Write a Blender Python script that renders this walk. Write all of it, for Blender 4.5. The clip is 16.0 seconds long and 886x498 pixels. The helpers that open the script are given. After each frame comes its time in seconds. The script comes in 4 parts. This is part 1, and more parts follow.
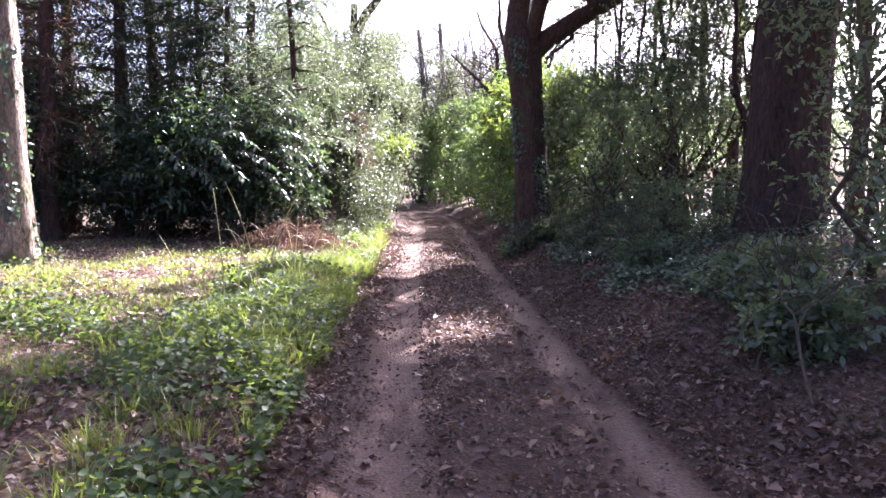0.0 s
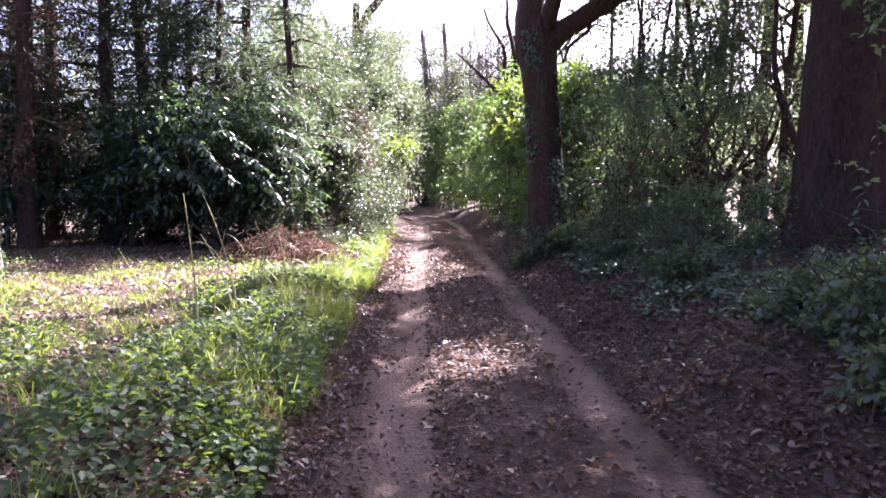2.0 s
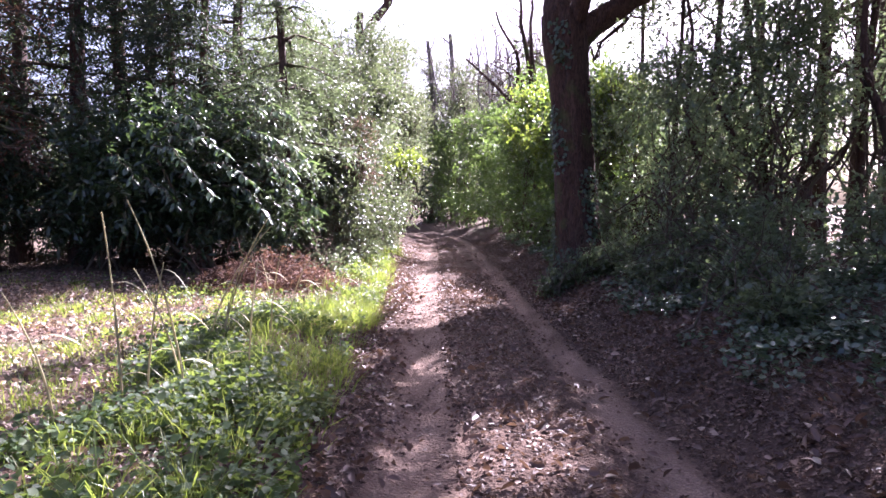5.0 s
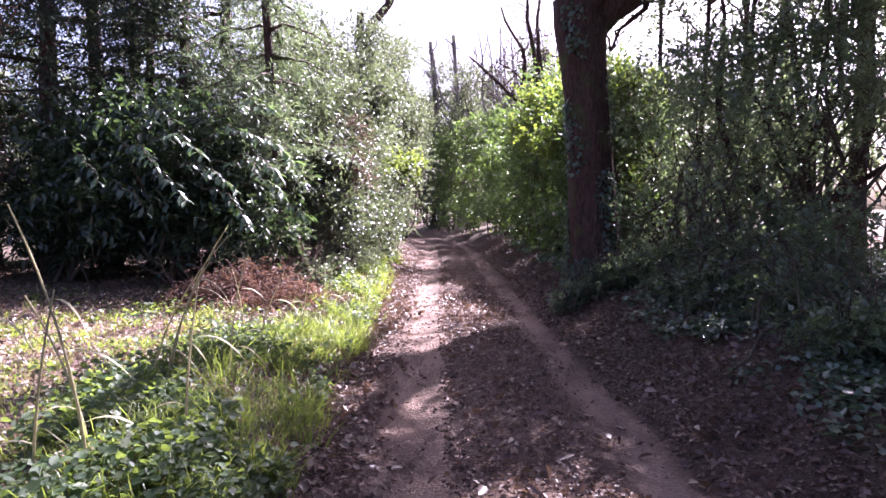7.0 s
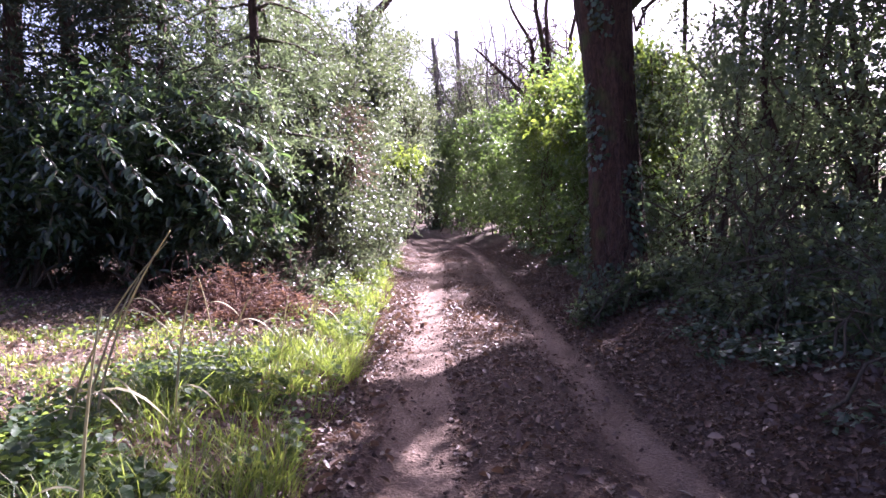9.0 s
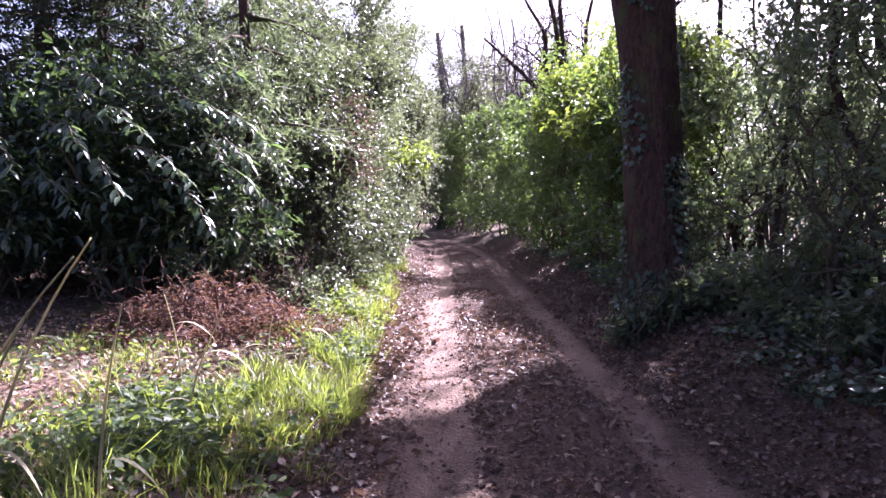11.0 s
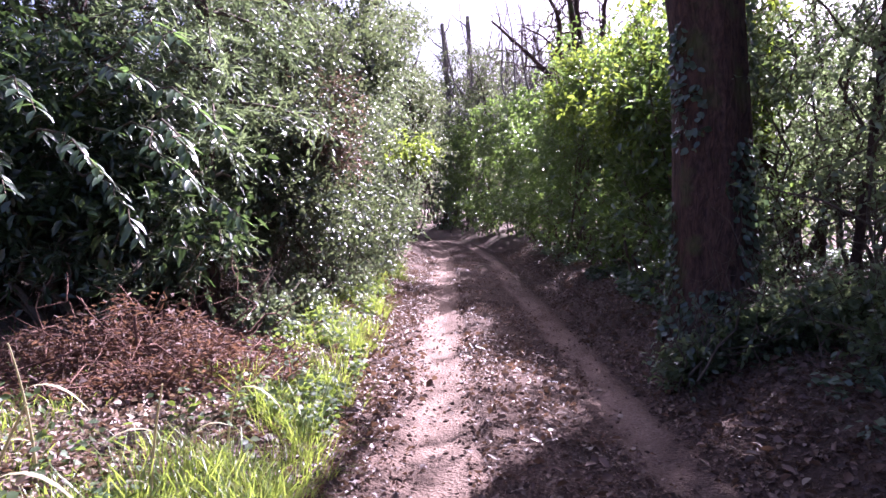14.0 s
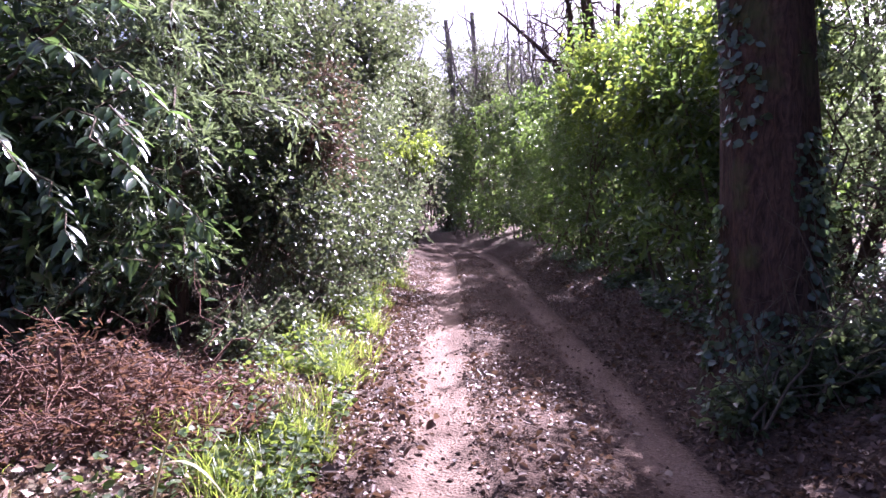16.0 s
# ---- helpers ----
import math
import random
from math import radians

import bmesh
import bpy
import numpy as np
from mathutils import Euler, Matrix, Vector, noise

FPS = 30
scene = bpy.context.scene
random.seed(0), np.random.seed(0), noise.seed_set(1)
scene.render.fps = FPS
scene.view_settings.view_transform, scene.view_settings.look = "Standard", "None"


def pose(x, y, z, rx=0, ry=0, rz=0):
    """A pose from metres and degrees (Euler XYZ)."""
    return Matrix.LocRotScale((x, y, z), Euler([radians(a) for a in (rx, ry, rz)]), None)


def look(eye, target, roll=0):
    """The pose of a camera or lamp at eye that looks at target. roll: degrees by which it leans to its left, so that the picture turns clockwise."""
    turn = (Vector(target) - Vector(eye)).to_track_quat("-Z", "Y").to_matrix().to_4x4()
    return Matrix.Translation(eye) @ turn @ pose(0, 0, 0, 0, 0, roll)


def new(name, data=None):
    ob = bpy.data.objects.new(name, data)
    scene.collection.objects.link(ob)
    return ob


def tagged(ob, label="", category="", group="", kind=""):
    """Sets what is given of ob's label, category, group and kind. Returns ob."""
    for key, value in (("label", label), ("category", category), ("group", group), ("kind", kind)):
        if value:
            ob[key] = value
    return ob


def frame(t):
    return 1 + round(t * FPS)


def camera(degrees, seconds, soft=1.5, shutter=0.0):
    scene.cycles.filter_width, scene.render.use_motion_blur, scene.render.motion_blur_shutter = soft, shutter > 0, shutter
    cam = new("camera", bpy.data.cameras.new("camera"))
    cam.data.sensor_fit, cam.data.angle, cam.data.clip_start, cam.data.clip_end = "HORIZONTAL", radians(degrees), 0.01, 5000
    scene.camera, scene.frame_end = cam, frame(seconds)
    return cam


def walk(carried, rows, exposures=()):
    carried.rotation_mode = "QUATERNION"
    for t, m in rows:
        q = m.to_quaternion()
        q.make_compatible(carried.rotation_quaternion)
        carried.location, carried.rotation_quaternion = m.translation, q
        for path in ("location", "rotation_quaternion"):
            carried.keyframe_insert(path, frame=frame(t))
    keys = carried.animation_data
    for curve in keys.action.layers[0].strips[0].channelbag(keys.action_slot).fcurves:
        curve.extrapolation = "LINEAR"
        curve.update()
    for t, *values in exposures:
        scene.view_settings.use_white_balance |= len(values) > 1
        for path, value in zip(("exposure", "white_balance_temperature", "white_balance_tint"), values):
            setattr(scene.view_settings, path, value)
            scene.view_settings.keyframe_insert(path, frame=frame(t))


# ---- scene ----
cam = camera(68.0, 16.0)
EYE, TILT, LEAN, TURN = 1.53, -5.5, 0.0, 0.0
ROWS = [
    (0.0, 0.0, 0.0, 0.0, 0.0, 0.0, -0.0),
    (0.5, -0.052, 0.228, 0.021, 0.03, -0.03, -0.02),
    (1.0, -0.145, 0.58, 0.051, 0.02, -0.04, 0.03),
    (1.5, -0.085, 0.819, 0.092, 0.21, 0.18, 0.01),
    (2.0, -0.082, 1.046, 0.112, 0.26, 0.28, 0.03),
    (2.5, -0.193, 1.299, 0.15, 0.31, 0.77, 0.06),
    (3.0, -0.234, 1.535, 0.149, 0.37, 1.11, 0.04),
    (3.5, -0.182, 1.869, 0.19, 0.44, 1.23, 0.02),
    (6.0, -0.309, 3.345, 0.339, 0.74, 1.91, 0.06),
    (6.5, -0.297, 3.629, 0.338, 0.83, 2.01, 0.06),
    (7.0, -0.242, 3.901, 0.396, 0.9, 2.05, 0.0),
    (7.5, -0.264, 4.179, 0.409, 0.96, 2.02, 0.01),
    (8.0, -0.302, 4.464, 0.431, 1.02, 2.11, 0.02),
    (8.5, -0.271, 4.775, 0.472, 1.0, 2.01, 0.02),
    (9.0, -0.308, 5.035, 0.483, 1.05, 2.11, -0.01),
    (11.5, -0.474, 6.434, 0.616, 1.37, 2.06, -0.12),
    (12.0, -0.429, 6.718, 0.661, 1.45, 1.99, -0.14),
    (12.5, -0.445, 7.003, 0.672, 1.5, 2.03, -0.1),
    (13.0, -0.503, 7.267, 0.712, 1.59, 2.01, -0.06),
    (13.5, -0.496, 7.602, 0.733, 1.7, 1.93, -0.12),
    (14.0, -0.443, 7.83, 0.776, 1.78, 1.95, -0.14),
    (14.5, -0.435, 8.059, 0.781, 1.85, 1.99, -0.12),
    (15.0, -0.475, 8.342, 0.825, 1.93, 2.01, -0.14),
    (15.5, -0.477, 8.599, 0.829, 2.02, 2.01, -0.19),
    (16.0, -0.473, 8.833, 0.894, 2.1, 2.05, -0.18),
]
walk(cam, [(t, pose(0, 0, EYE, TILT, LEAN, TURN) @ pose(x, y, z, 90 + pitch, roll, yaw)) for t, x, y, z, yaw, pitch, roll in ROWS],
     exposures=((0.0, 3.32, 5560, 33), (6.0, 3.1, 5540, 40), (16.0, 2.86, 5400, 44)))

# ---- world, sun ----
SUN_AZ, SUN_EL = radians(32.0), radians(45.0)      # right of straight ahead, above the horizon
world = bpy.data.worlds.new("sky")
scene.world = world
world.use_nodes = True
wn = world.node_tree
bg = wn.nodes["Background"]
sky = wn.nodes.new("ShaderNodeTexSky")
sky.sky_type, sky.sun_disc = "NISHITA", False
sky.sun_elevation, sky.sun_rotation = SUN_EL, SUN_AZ
sky.air_density, sky.dust_density, sky.ozone_density = 0.7, 6.0, 0.5
wn.links.new(sky.outputs[0], bg.inputs[0])
bg.inputs[1].default_value = 0.05
sun_data = bpy.data.lights.new("sun", "SUN")
sun_data.energy, sun_data.angle, sun_data.color = 5.0, radians(0.6), (1.0, 0.94, 0.84)
sun = new("sun", sun_data)
sun_from = Vector((math.sin(SUN_AZ) * math.cos(SUN_EL), math.cos(SUN_AZ) * math.cos(SUN_EL), math.sin(SUN_EL)))
sun.matrix_world = look(sun_from * 60, (0, 0, 0))


# ---- materials ----
def material(name):
    m = bpy.data.materials.new(name)
    m.use_nodes = True
    nt = m.node_tree
    nt.nodes.clear()
    out = nt.nodes.new("ShaderNodeOutputMaterial")
    return m, nt, out


def node(nt, kind, **inputs):
    n = nt.nodes.new(kind)
    for key, value in inputs.items():
        n.inputs[key.replace("_", " ")].default_value = value
    return n


def ramp(nt, fac, stops):
    r = nt.nodes.new("ShaderNodeValToRGB")
    while len(r.color_ramp.elements) < len(stops):
        r.color_ramp.elements.new(0.5)
    for e, (p, c) in zip(r.color_ramp.elements, stops):
        e.position, e.color = p, (*c, 1)
    nt.links.new(fac, r.inputs[0])
    return r


def leaf_material(name, colours, rough=0.4, through_light=0.35, tint=(0.35, 0.5, 0.05), gloss=0.5, single=False):
    """Leaves: each its own shade, a glossy face and light that shines through."""
    m, nt, out = material(name)
    geo = nt.nodes.new("ShaderNodeObjectInfo" if single else "ShaderNodeNewGeometry")
    k = len(colours) - 1
    col = ramp(nt, geo.outputs["Random" if single else "Random Per Island"], [(i / k, c) for i, c in enumerate(colours)])
    co = nt.nodes.new("ShaderNodeTexCoord")
    blot = node(nt, "ShaderNodeTexNoise", Scale=18.0, Detail=3.0)
    nt.links.new(co.outputs["Object"], blot.inputs["Vector"])
    mix = nt.nodes.new("ShaderNodeMixRGB")
    mix.blend_type = "MULTIPLY"
    mix.inputs[0].default_value = 0.75
    nt.links.new(col.outputs[0], mix.inputs[1])
    shade = ramp(nt, blot.outputs["Fac"], [(0.3, (0.55, 0.55, 0.5)), (0.7, (1, 1, 1))])
    wide = node(nt, "ShaderNodeTexNoise", Scale=1.6, Detail=3.0)
    nt.links.new(co.outputs["Object"], wide.inputs["Vector"])
    patchy = ramp(nt, wide.outputs["Fac"], [(0.36, (0.45, 0.5, 0.5)), (0.64, (1.0, 1.0, 0.92))])
    both = nt.nodes.new("ShaderNodeMixRGB")
    both.blend_type = "MULTIPLY"
    both.inputs[0].default_value = 0.85
    nt.links.new(shade.outputs[0], both.inputs[1])
    nt.links.new(patchy.outputs[0], both.inputs[2])
    nt.links.new(both.outputs[0], mix.inputs[2])
    p = node(nt, "ShaderNodeBsdfPrincipled", Roughness=rough)
    p.inputs["Specular IOR Level"].default_value = gloss
    nt.links.new(mix.outputs[0], p.inputs["Base Color"])
    tr = nt.nodes.new("ShaderNodeBsdfTranslucent")
    tm = nt.nodes.new("ShaderNodeMixRGB")
    tm.inputs[0].default_value = 0.6
    nt.links.new(mix.outputs[0], tm.inputs[1])
    tm.inputs[2].default_value = (*tint, 1)
    nt.links.new(tm.outputs[0], tr.inputs[0])
    ms = nt.nodes.new("ShaderNodeMixShader")
    ms.inputs[0].default_value = through_light
    nt.links.new(p.outputs[0], ms.inputs[1])
    nt.links.new(tr.outputs[0], ms.inputs[2])
    nt.links.new(ms.outputs[0], out.inputs[0])
    return m


def bark_material(name, dark, light, moss=(0.07, 0.09, 0.03), scale=1.0, moss_amount=0.62, bump=1.0):
    m, nt, out = material(name)
    co = nt.nodes.new("ShaderNodeTexCoord")
    mp = nt.nodes.new("ShaderNodeMapping")
    mp.inputs["Scale"].default_value = (7 * scale, 7 * scale, 2.1 * scale)
    nt.links.new(co.outputs["Object"], mp.inputs[0])
    furrow = node(nt, "ShaderNodeTexNoise", Scale=2.6, Detail=6.0, Roughness=0.68, Distortion=1.6)
    nt.links.new(mp.outputs[0], furrow.inputs["Vector"])
    plate = node(nt, "ShaderNodeTexVoronoi", Scale=2.2)
    nt.links.new(mp.outputs[0], plate.inputs["Vector"])
    blot = node(nt, "ShaderNodeTexNoise", Scale=2.2, Detail=4.0)
    nt.links.new(co.outputs["Object"], blot.inputs["Vector"])
    c = ramp(nt, furrow.outputs["Fac"], [(0.32, dark), (0.68, light)])
    mm = nt.nodes.new("ShaderNodeMixRGB")
    f = ramp(nt, blot.outputs["Fac"], [(moss_amount - 0.06, (0, 0, 0)), (moss_amount + 0.1, (0.8, 0.8, 0.8))])
    nt.links.new(f.outputs[0], mm.inputs[0])
    nt.links.new(c.outputs[0], mm.inputs[1])
    mm.inputs[2].default_value = (*moss, 1)
    add = nt.nodes.new("ShaderNodeMath")
    add.operation = "ADD"
    nt.links.new(furrow.outputs["Fac"], add.inputs[0])
    nt.links.new(plate.outputs["Distance"], add.inputs[1])
    b = node(nt, "ShaderNodeBump", Strength=0.9, Distance=0.03 * bump)
    nt.links.new(add.outputs[0], b.inputs["Height"])
    p = node(nt, "ShaderNodeBsdfPrincipled", Roughness=0.9)
    p.inputs["Specular IOR Level"].default_value = 0.2
    nt.links.new(mm.outputs[0], p.inputs["Base Color"])
    nt.links.new(b.outputs[0], p.inputs["Normal"])
    nt.links.new(p.outputs[0], out.inputs[0])
    return m


def soil_material(name, low, mid, high, patch, patch_at=0.54, fine=26.0):
    """Earth: crumbs and small stones, damp and dry blotches, patches of another colour."""
    m, nt, out = material(name)
    co = nt.nodes.new("ShaderNodeTexCoord")
    a = node(nt, "ShaderNodeTexNoise", Scale=fine, Detail=8.0, Roughness=0.7)
    b = node(nt, "ShaderNodeTexNoise", Scale=1.7, Detail=5.0, Roughness=0.6)
    v = node(nt, "ShaderNodeTexVoronoi", Scale=fine * 1.6)
    for n in (a, b, v):
        nt.links.new(co.outputs["Object"], n.inputs["Vector"])
    c = ramp(nt, a.outputs["Fac"], [(0.3, low), (0.52, mid), (0.75, high)])
    mm = nt.nodes.new("ShaderNodeMixRGB")
    f = ramp(nt, b.outputs["Fac"], [(patch_at - 0.08, (0, 0, 0)), (patch_at + 0.1, (0.85, 0.85, 0.85))])
    nt.links.new(f.outputs[0], mm.inputs[0])
    nt.links.new(c.outputs[0], mm.inputs[1])
    mm.inputs[2].default_value = (*patch, 1)
    s = nt.nodes.new("ShaderNodeMath")
    s.operation = "ADD"
    nt.links.new(a.outputs["Fac"], s.inputs[0])
    nt.links.new(v.outputs["Distance"], s.inputs[1])
    bp = node(nt, "ShaderNodeBump", Strength=0.8, Distance=0.02)
    nt.links.new(s.outputs[0], bp.inputs["Height"])
    p = node(nt, "ShaderNodeBsdfPrincipled", Roughness=0.95)
    p.inputs["Specular IOR Level"].default_value = 0.15
    nt.links.new(mm.outputs[0], p.inputs["Base Color"])
    nt.links.new(bp.outputs[0], p.inputs["Normal"])
    nt.links.new(p.outputs[0], out.inputs[0])
    return m, nt, p, mm


M_SOIL = soil_material("forest_soil", (0.04, 0.026, 0.02), (0.09, 0.059, 0.045), (0.18, 0.124, 0.095), (0.06, 0.058, 0.032))[0]
M_ROAD, nt_r, p_r, mix_r = soil_material("track_earth", (0.032, 0.02, 0.015), (0.072, 0.046, 0.034), (0.15, 0.104, 0.078), (0.05, 0.032, 0.023))
# bare, pale, packed earth in the wheel ruts
att = nt_r.nodes.new("ShaderNodeAttribute")
att.attribute_name = "worn"
pale = nt_r.nodes.new("ShaderNodeMixRGB")
grit = node(nt_r, "ShaderNodeTexNoise", Scale=60.0, Detail=6.0, Roughness=0.7)
gco = nt_r.nodes.new("ShaderNodeTexCoord")
nt_r.links.new(gco.outputs["Object"], grit.inputs["Vector"])
gr = ramp(nt_r, grit.outputs["Fac"], [(0.3, (0.122, 0.083, 0.063)), (0.7, (0.222, 0.158, 0.12))])
nt_r.links.new(att.outputs["Fac"], pale.inputs[0])
nt_r.links.new(mix_r.outputs[0], pale.inputs[1])
nt_r.links.new(gr.outputs[0], pale.inputs[2])
nt_r.links.new(pale.outputs[0], p_r.inputs["Base Color"])

M_OAK = bark_material("oak_bark", (0.022, 0.015, 0.013), (0.115, 0.068, 0.05), scale=1.0, bump=1.5)
M_CEDAR = bark_material("cedar_bark", (0.022, 0.015, 0.013), (0.095, 0.058, 0.046), scale=0.8, moss_amount=0.7, bump=1.6)
M_PINE = bark_material("pine_bark", (0.06, 0.042, 0.03), (0.52, 0.40, 0.30), scale=1.1, moss=(0.12, 0.13, 0.05), moss_amount=0.56, bump=3.0)
M_STEM = bark_material("stem_bark", (0.035, 0.028, 0.02), (0.13, 0.10, 0.07), scale=2.5, bump=0.3)
M_TWIG = bark_material("dry_twig", (0.05, 0.026, 0.02), (0.20, 0.11, 0.08), scale=4.0, moss_amount=0.8, bump=0.15)
M_STRAW = leaf_material("straw", [(0.40, 0.34, 0.20), (0.55, 0.48, 0.30), (0.34, 0.31, 0.14)], 0.6, 0.4, (0.5, 0.44, 0.22), 0.3)
M_LAUREL = leaf_material("laurel_leaf", [(0.020, 0.042, 0.024), (0.030, 0.060, 0.030), (0.043, 0.076, 0.036), (0.026, 0.05, 0.03)], 0.3, 0.16, (0.22, 0.36, 0.08), 0.55)
M_HOLLY = leaf_material("holly_leaf", [(0.022, 0.038, 0.024), (0.034, 0.058, 0.034), (0.048, 0.08, 0.045), (0.03, 0.05, 0.032), (0.10, 0.08, 0.065)], 0.36, 0.22, (0.28, 0.35, 0.12), 0.7)
M_LIGHT = leaf_material("hedge_laurel_leaf", [(0.036, 0.068, 0.028), (0.055, 0.10, 0.036), (0.085, 0.14, 0.045), (0.042, 0.078, 0.033)], 0.31, 0.36, (0.32, 0.48, 0.08), 0.65)
# brighter, yellower copy of the hedge leaf, with backlight put into the colour
M_BACKLIT = leaf_material("backlit_laurel_leaf", [(0.05, 0.10, 0.028), (0.08, 0.135, 0.032), (0.11, 0.17, 0.04), (0.065, 0.11, 0.03)], 0.34, 0.38, (0.42, 0.54, 0.05), 0.55)
M_CONIFER = leaf_material("conifer_needle", [(0.018, 0.033, 0.023), (0.028, 0.048, 0.032), (0.042, 0.066, 0.04), (0.05, 0.046, 0.034)], 0.6, 0.12, (0.18, 0.26, 0.09), 0.3)
M_CYPRESS = leaf_material("cypress_spray", [(0.05, 0.08, 0.05), (0.07, 0.11, 0.065), (0.10, 0.14, 0.08), (0.12, 0.13, 0.09)], 0.34, 0.35, (0.26, 0.34, 0.12), 0.8)
M_BROWN = leaf_material("dead_needle", [(0.075, 0.034, 0.025), (0.14, 0.066, 0.05), (0.06, 0.035, 0.027), (0.20, 0.11, 0.08)], 0.65, 0.3, (0.3, 0.16, 0.08), 0.25)
M_IVY = leaf_material("ivy_leaf", [(0.04, 0.066, 0.046), (0.062, 0.10, 0.064), (0.085, 0.13, 0.078), (0.115, 0.16, 0.095)], 0.38, 0.25, (0.2, 0.32, 0.1), 0.7)
M_WEED = leaf_material("weed_leaf", [(0.024, 0.044, 0.021), (0.04, 0.072, 0.03), (0.062, 0.105, 0.04), (0.10, 0.12, 0.06)], 0.55, 0.36, (0.34, 0.46, 0.06), 0.25)
M_GRASS = leaf_material("grass_blade", [(0.05, 0.095, 0.028), (0.08, 0.14, 0.036), (0.12, 0.185, 0.05), (0.24, 0.22, 0.10)], 0.34, 0.48, (0.44, 0.54, 0.06), 0.5)
M_LITTER = leaf_material("fallen_leaf", [(0.055, 0.03, 0.024), (0.12, 0.066, 0.05), (0.20, 0.12, 0.09), (0.085, 0.046, 0.036), (0.16, 0.092, 0.07), (0.065, 0.037, 0.03), (0.18, 0.11, 0.085), (0.045, 0.026, 0.021), (0.32, 0.22, 0.17)], 0.5, 0.15, (0.35, 0.2, 0.1), 0.4)
M_HEDGE = leaf_material("hedgerow_leaf", [(0.036, 0.056, 0.034), (0.056, 0.085, 0.048), (0.085, 0.12, 0.065), (0.14, 0.12, 0.095), (0.04, 0.066, 0.038)], 0.28, 0.28, (0.32, 0.40, 0.16), 0.75)
M_BANK = leaf_material("bank_shrub_leaf", [(0.052, 0.082, 0.054), (0.08, 0.12, 0.07), (0.11, 0.155, 0.085), (0.066, 0.10, 0.062)], 0.36, 0.44, (0.33, 0.43, 0.15), 0.9)
M_FALLEN = leaf_material("single_fallen_leaf", [(0.055, 0.03, 0.024), (0.12, 0.066, 0.05), (0.20, 0.12, 0.09), (0.085, 0.046, 0.036), (0.16, 0.092, 0.07), (0.34, 0.25, 0.19), (0.18, 0.11, 0.085), (0.05, 0.03, 0.024), (0.40, 0.32, 0.26)], 0.45, 0.12, (0.35, 0.22, 0.12), 0.45, True)
M_LAUREL_LEAF = leaf_material("single_laurel_leaf", [(0.032, 0.06, 0.034), (0.048, 0.088, 0.044), (0.065, 0.11, 0.052), (0.04, 0.072, 0.044)], 0.3, 0.32, (0.24, 0.40, 0.08), 0.8, True)
# litter colours raised to hold the clearing's sunlight; the dry spray shares them
M_DRY_SUNLIT = leaf_material("dry_sunlit_leaf", [(0.09, 0.052, 0.04), (0.18, 0.11, 0.082), (0.30, 0.20, 0.15), (0.12, 0.075, 0.056), (0.42, 0.32, 0.25), (0.22, 0.145, 0.105), (0.34, 0.24, 0.18), (0.14, 0.085, 0.065)], 0.5, 0.18, (0.4, 0.27, 0.15), 0.4)
M_WOODS = leaf_material("woodland_leaf", [(0.045, 0.065, 0.04), (0.07, 0.10, 0.055), (0.11, 0.125, 0.075), (0.12, 0.095, 0.08)], 0.5, 0.35, (0.26, 0.32, 0.12), 0.4)
M_GREYWOOD = bark_material("grey_bark", (0.07, 0.06, 0.055), (0.24, 0.21, 0.19), scale=1.5, moss_amount=0.66, bump=0.6)


# ---- building helpers ----
def mesh_data(name, verts, faces, mat, smooth=False):
    """verts: (n, 3); faces: a list of (m, k) index arrays."""
    me = bpy.data.meshes.new(name)
    verts = np.asarray(verts, np.float32)
    me.vertices.add(len(verts))
    me.vertices.foreach_set("co", verts.ravel())
    faces = [np.asarray(f, np.int32) for f in faces if len(f)]
    total = sum(f.size for f in faces)
    count = sum(len(f) for f in faces)
    me.loops.add(total)
    me.polygons.add(count)
    me.loops.foreach_set("vertex_index", np.concatenate([f.ravel() for f in faces]))
    sizes = np.concatenate([np.full(len(f), f.shape[1], np.int32) for f in faces])
    starts = np.concatenate(([0], np.cumsum(sizes)[:-1])).astype(np.int32)
    me.polygons.foreach_set("loop_start", starts)
    if smooth:
        me.polygons.foreach_set("use_smooth", np.ones(count, bool))
    me.materials.append(mat)
    me.update(calc_edges=True)
    return me


def part(name, me, parent=None, label=""):
    ob = new(name, me)
    if parent:
        ob.parent = parent
    return tagged(ob, label) if label else ob


def empty_thing(name, place, label, category, group=""):
    ob = new(name)
    ob.location = place
    ob.empty_display_size = 0.2
    return tagged(ob, label, category, group)


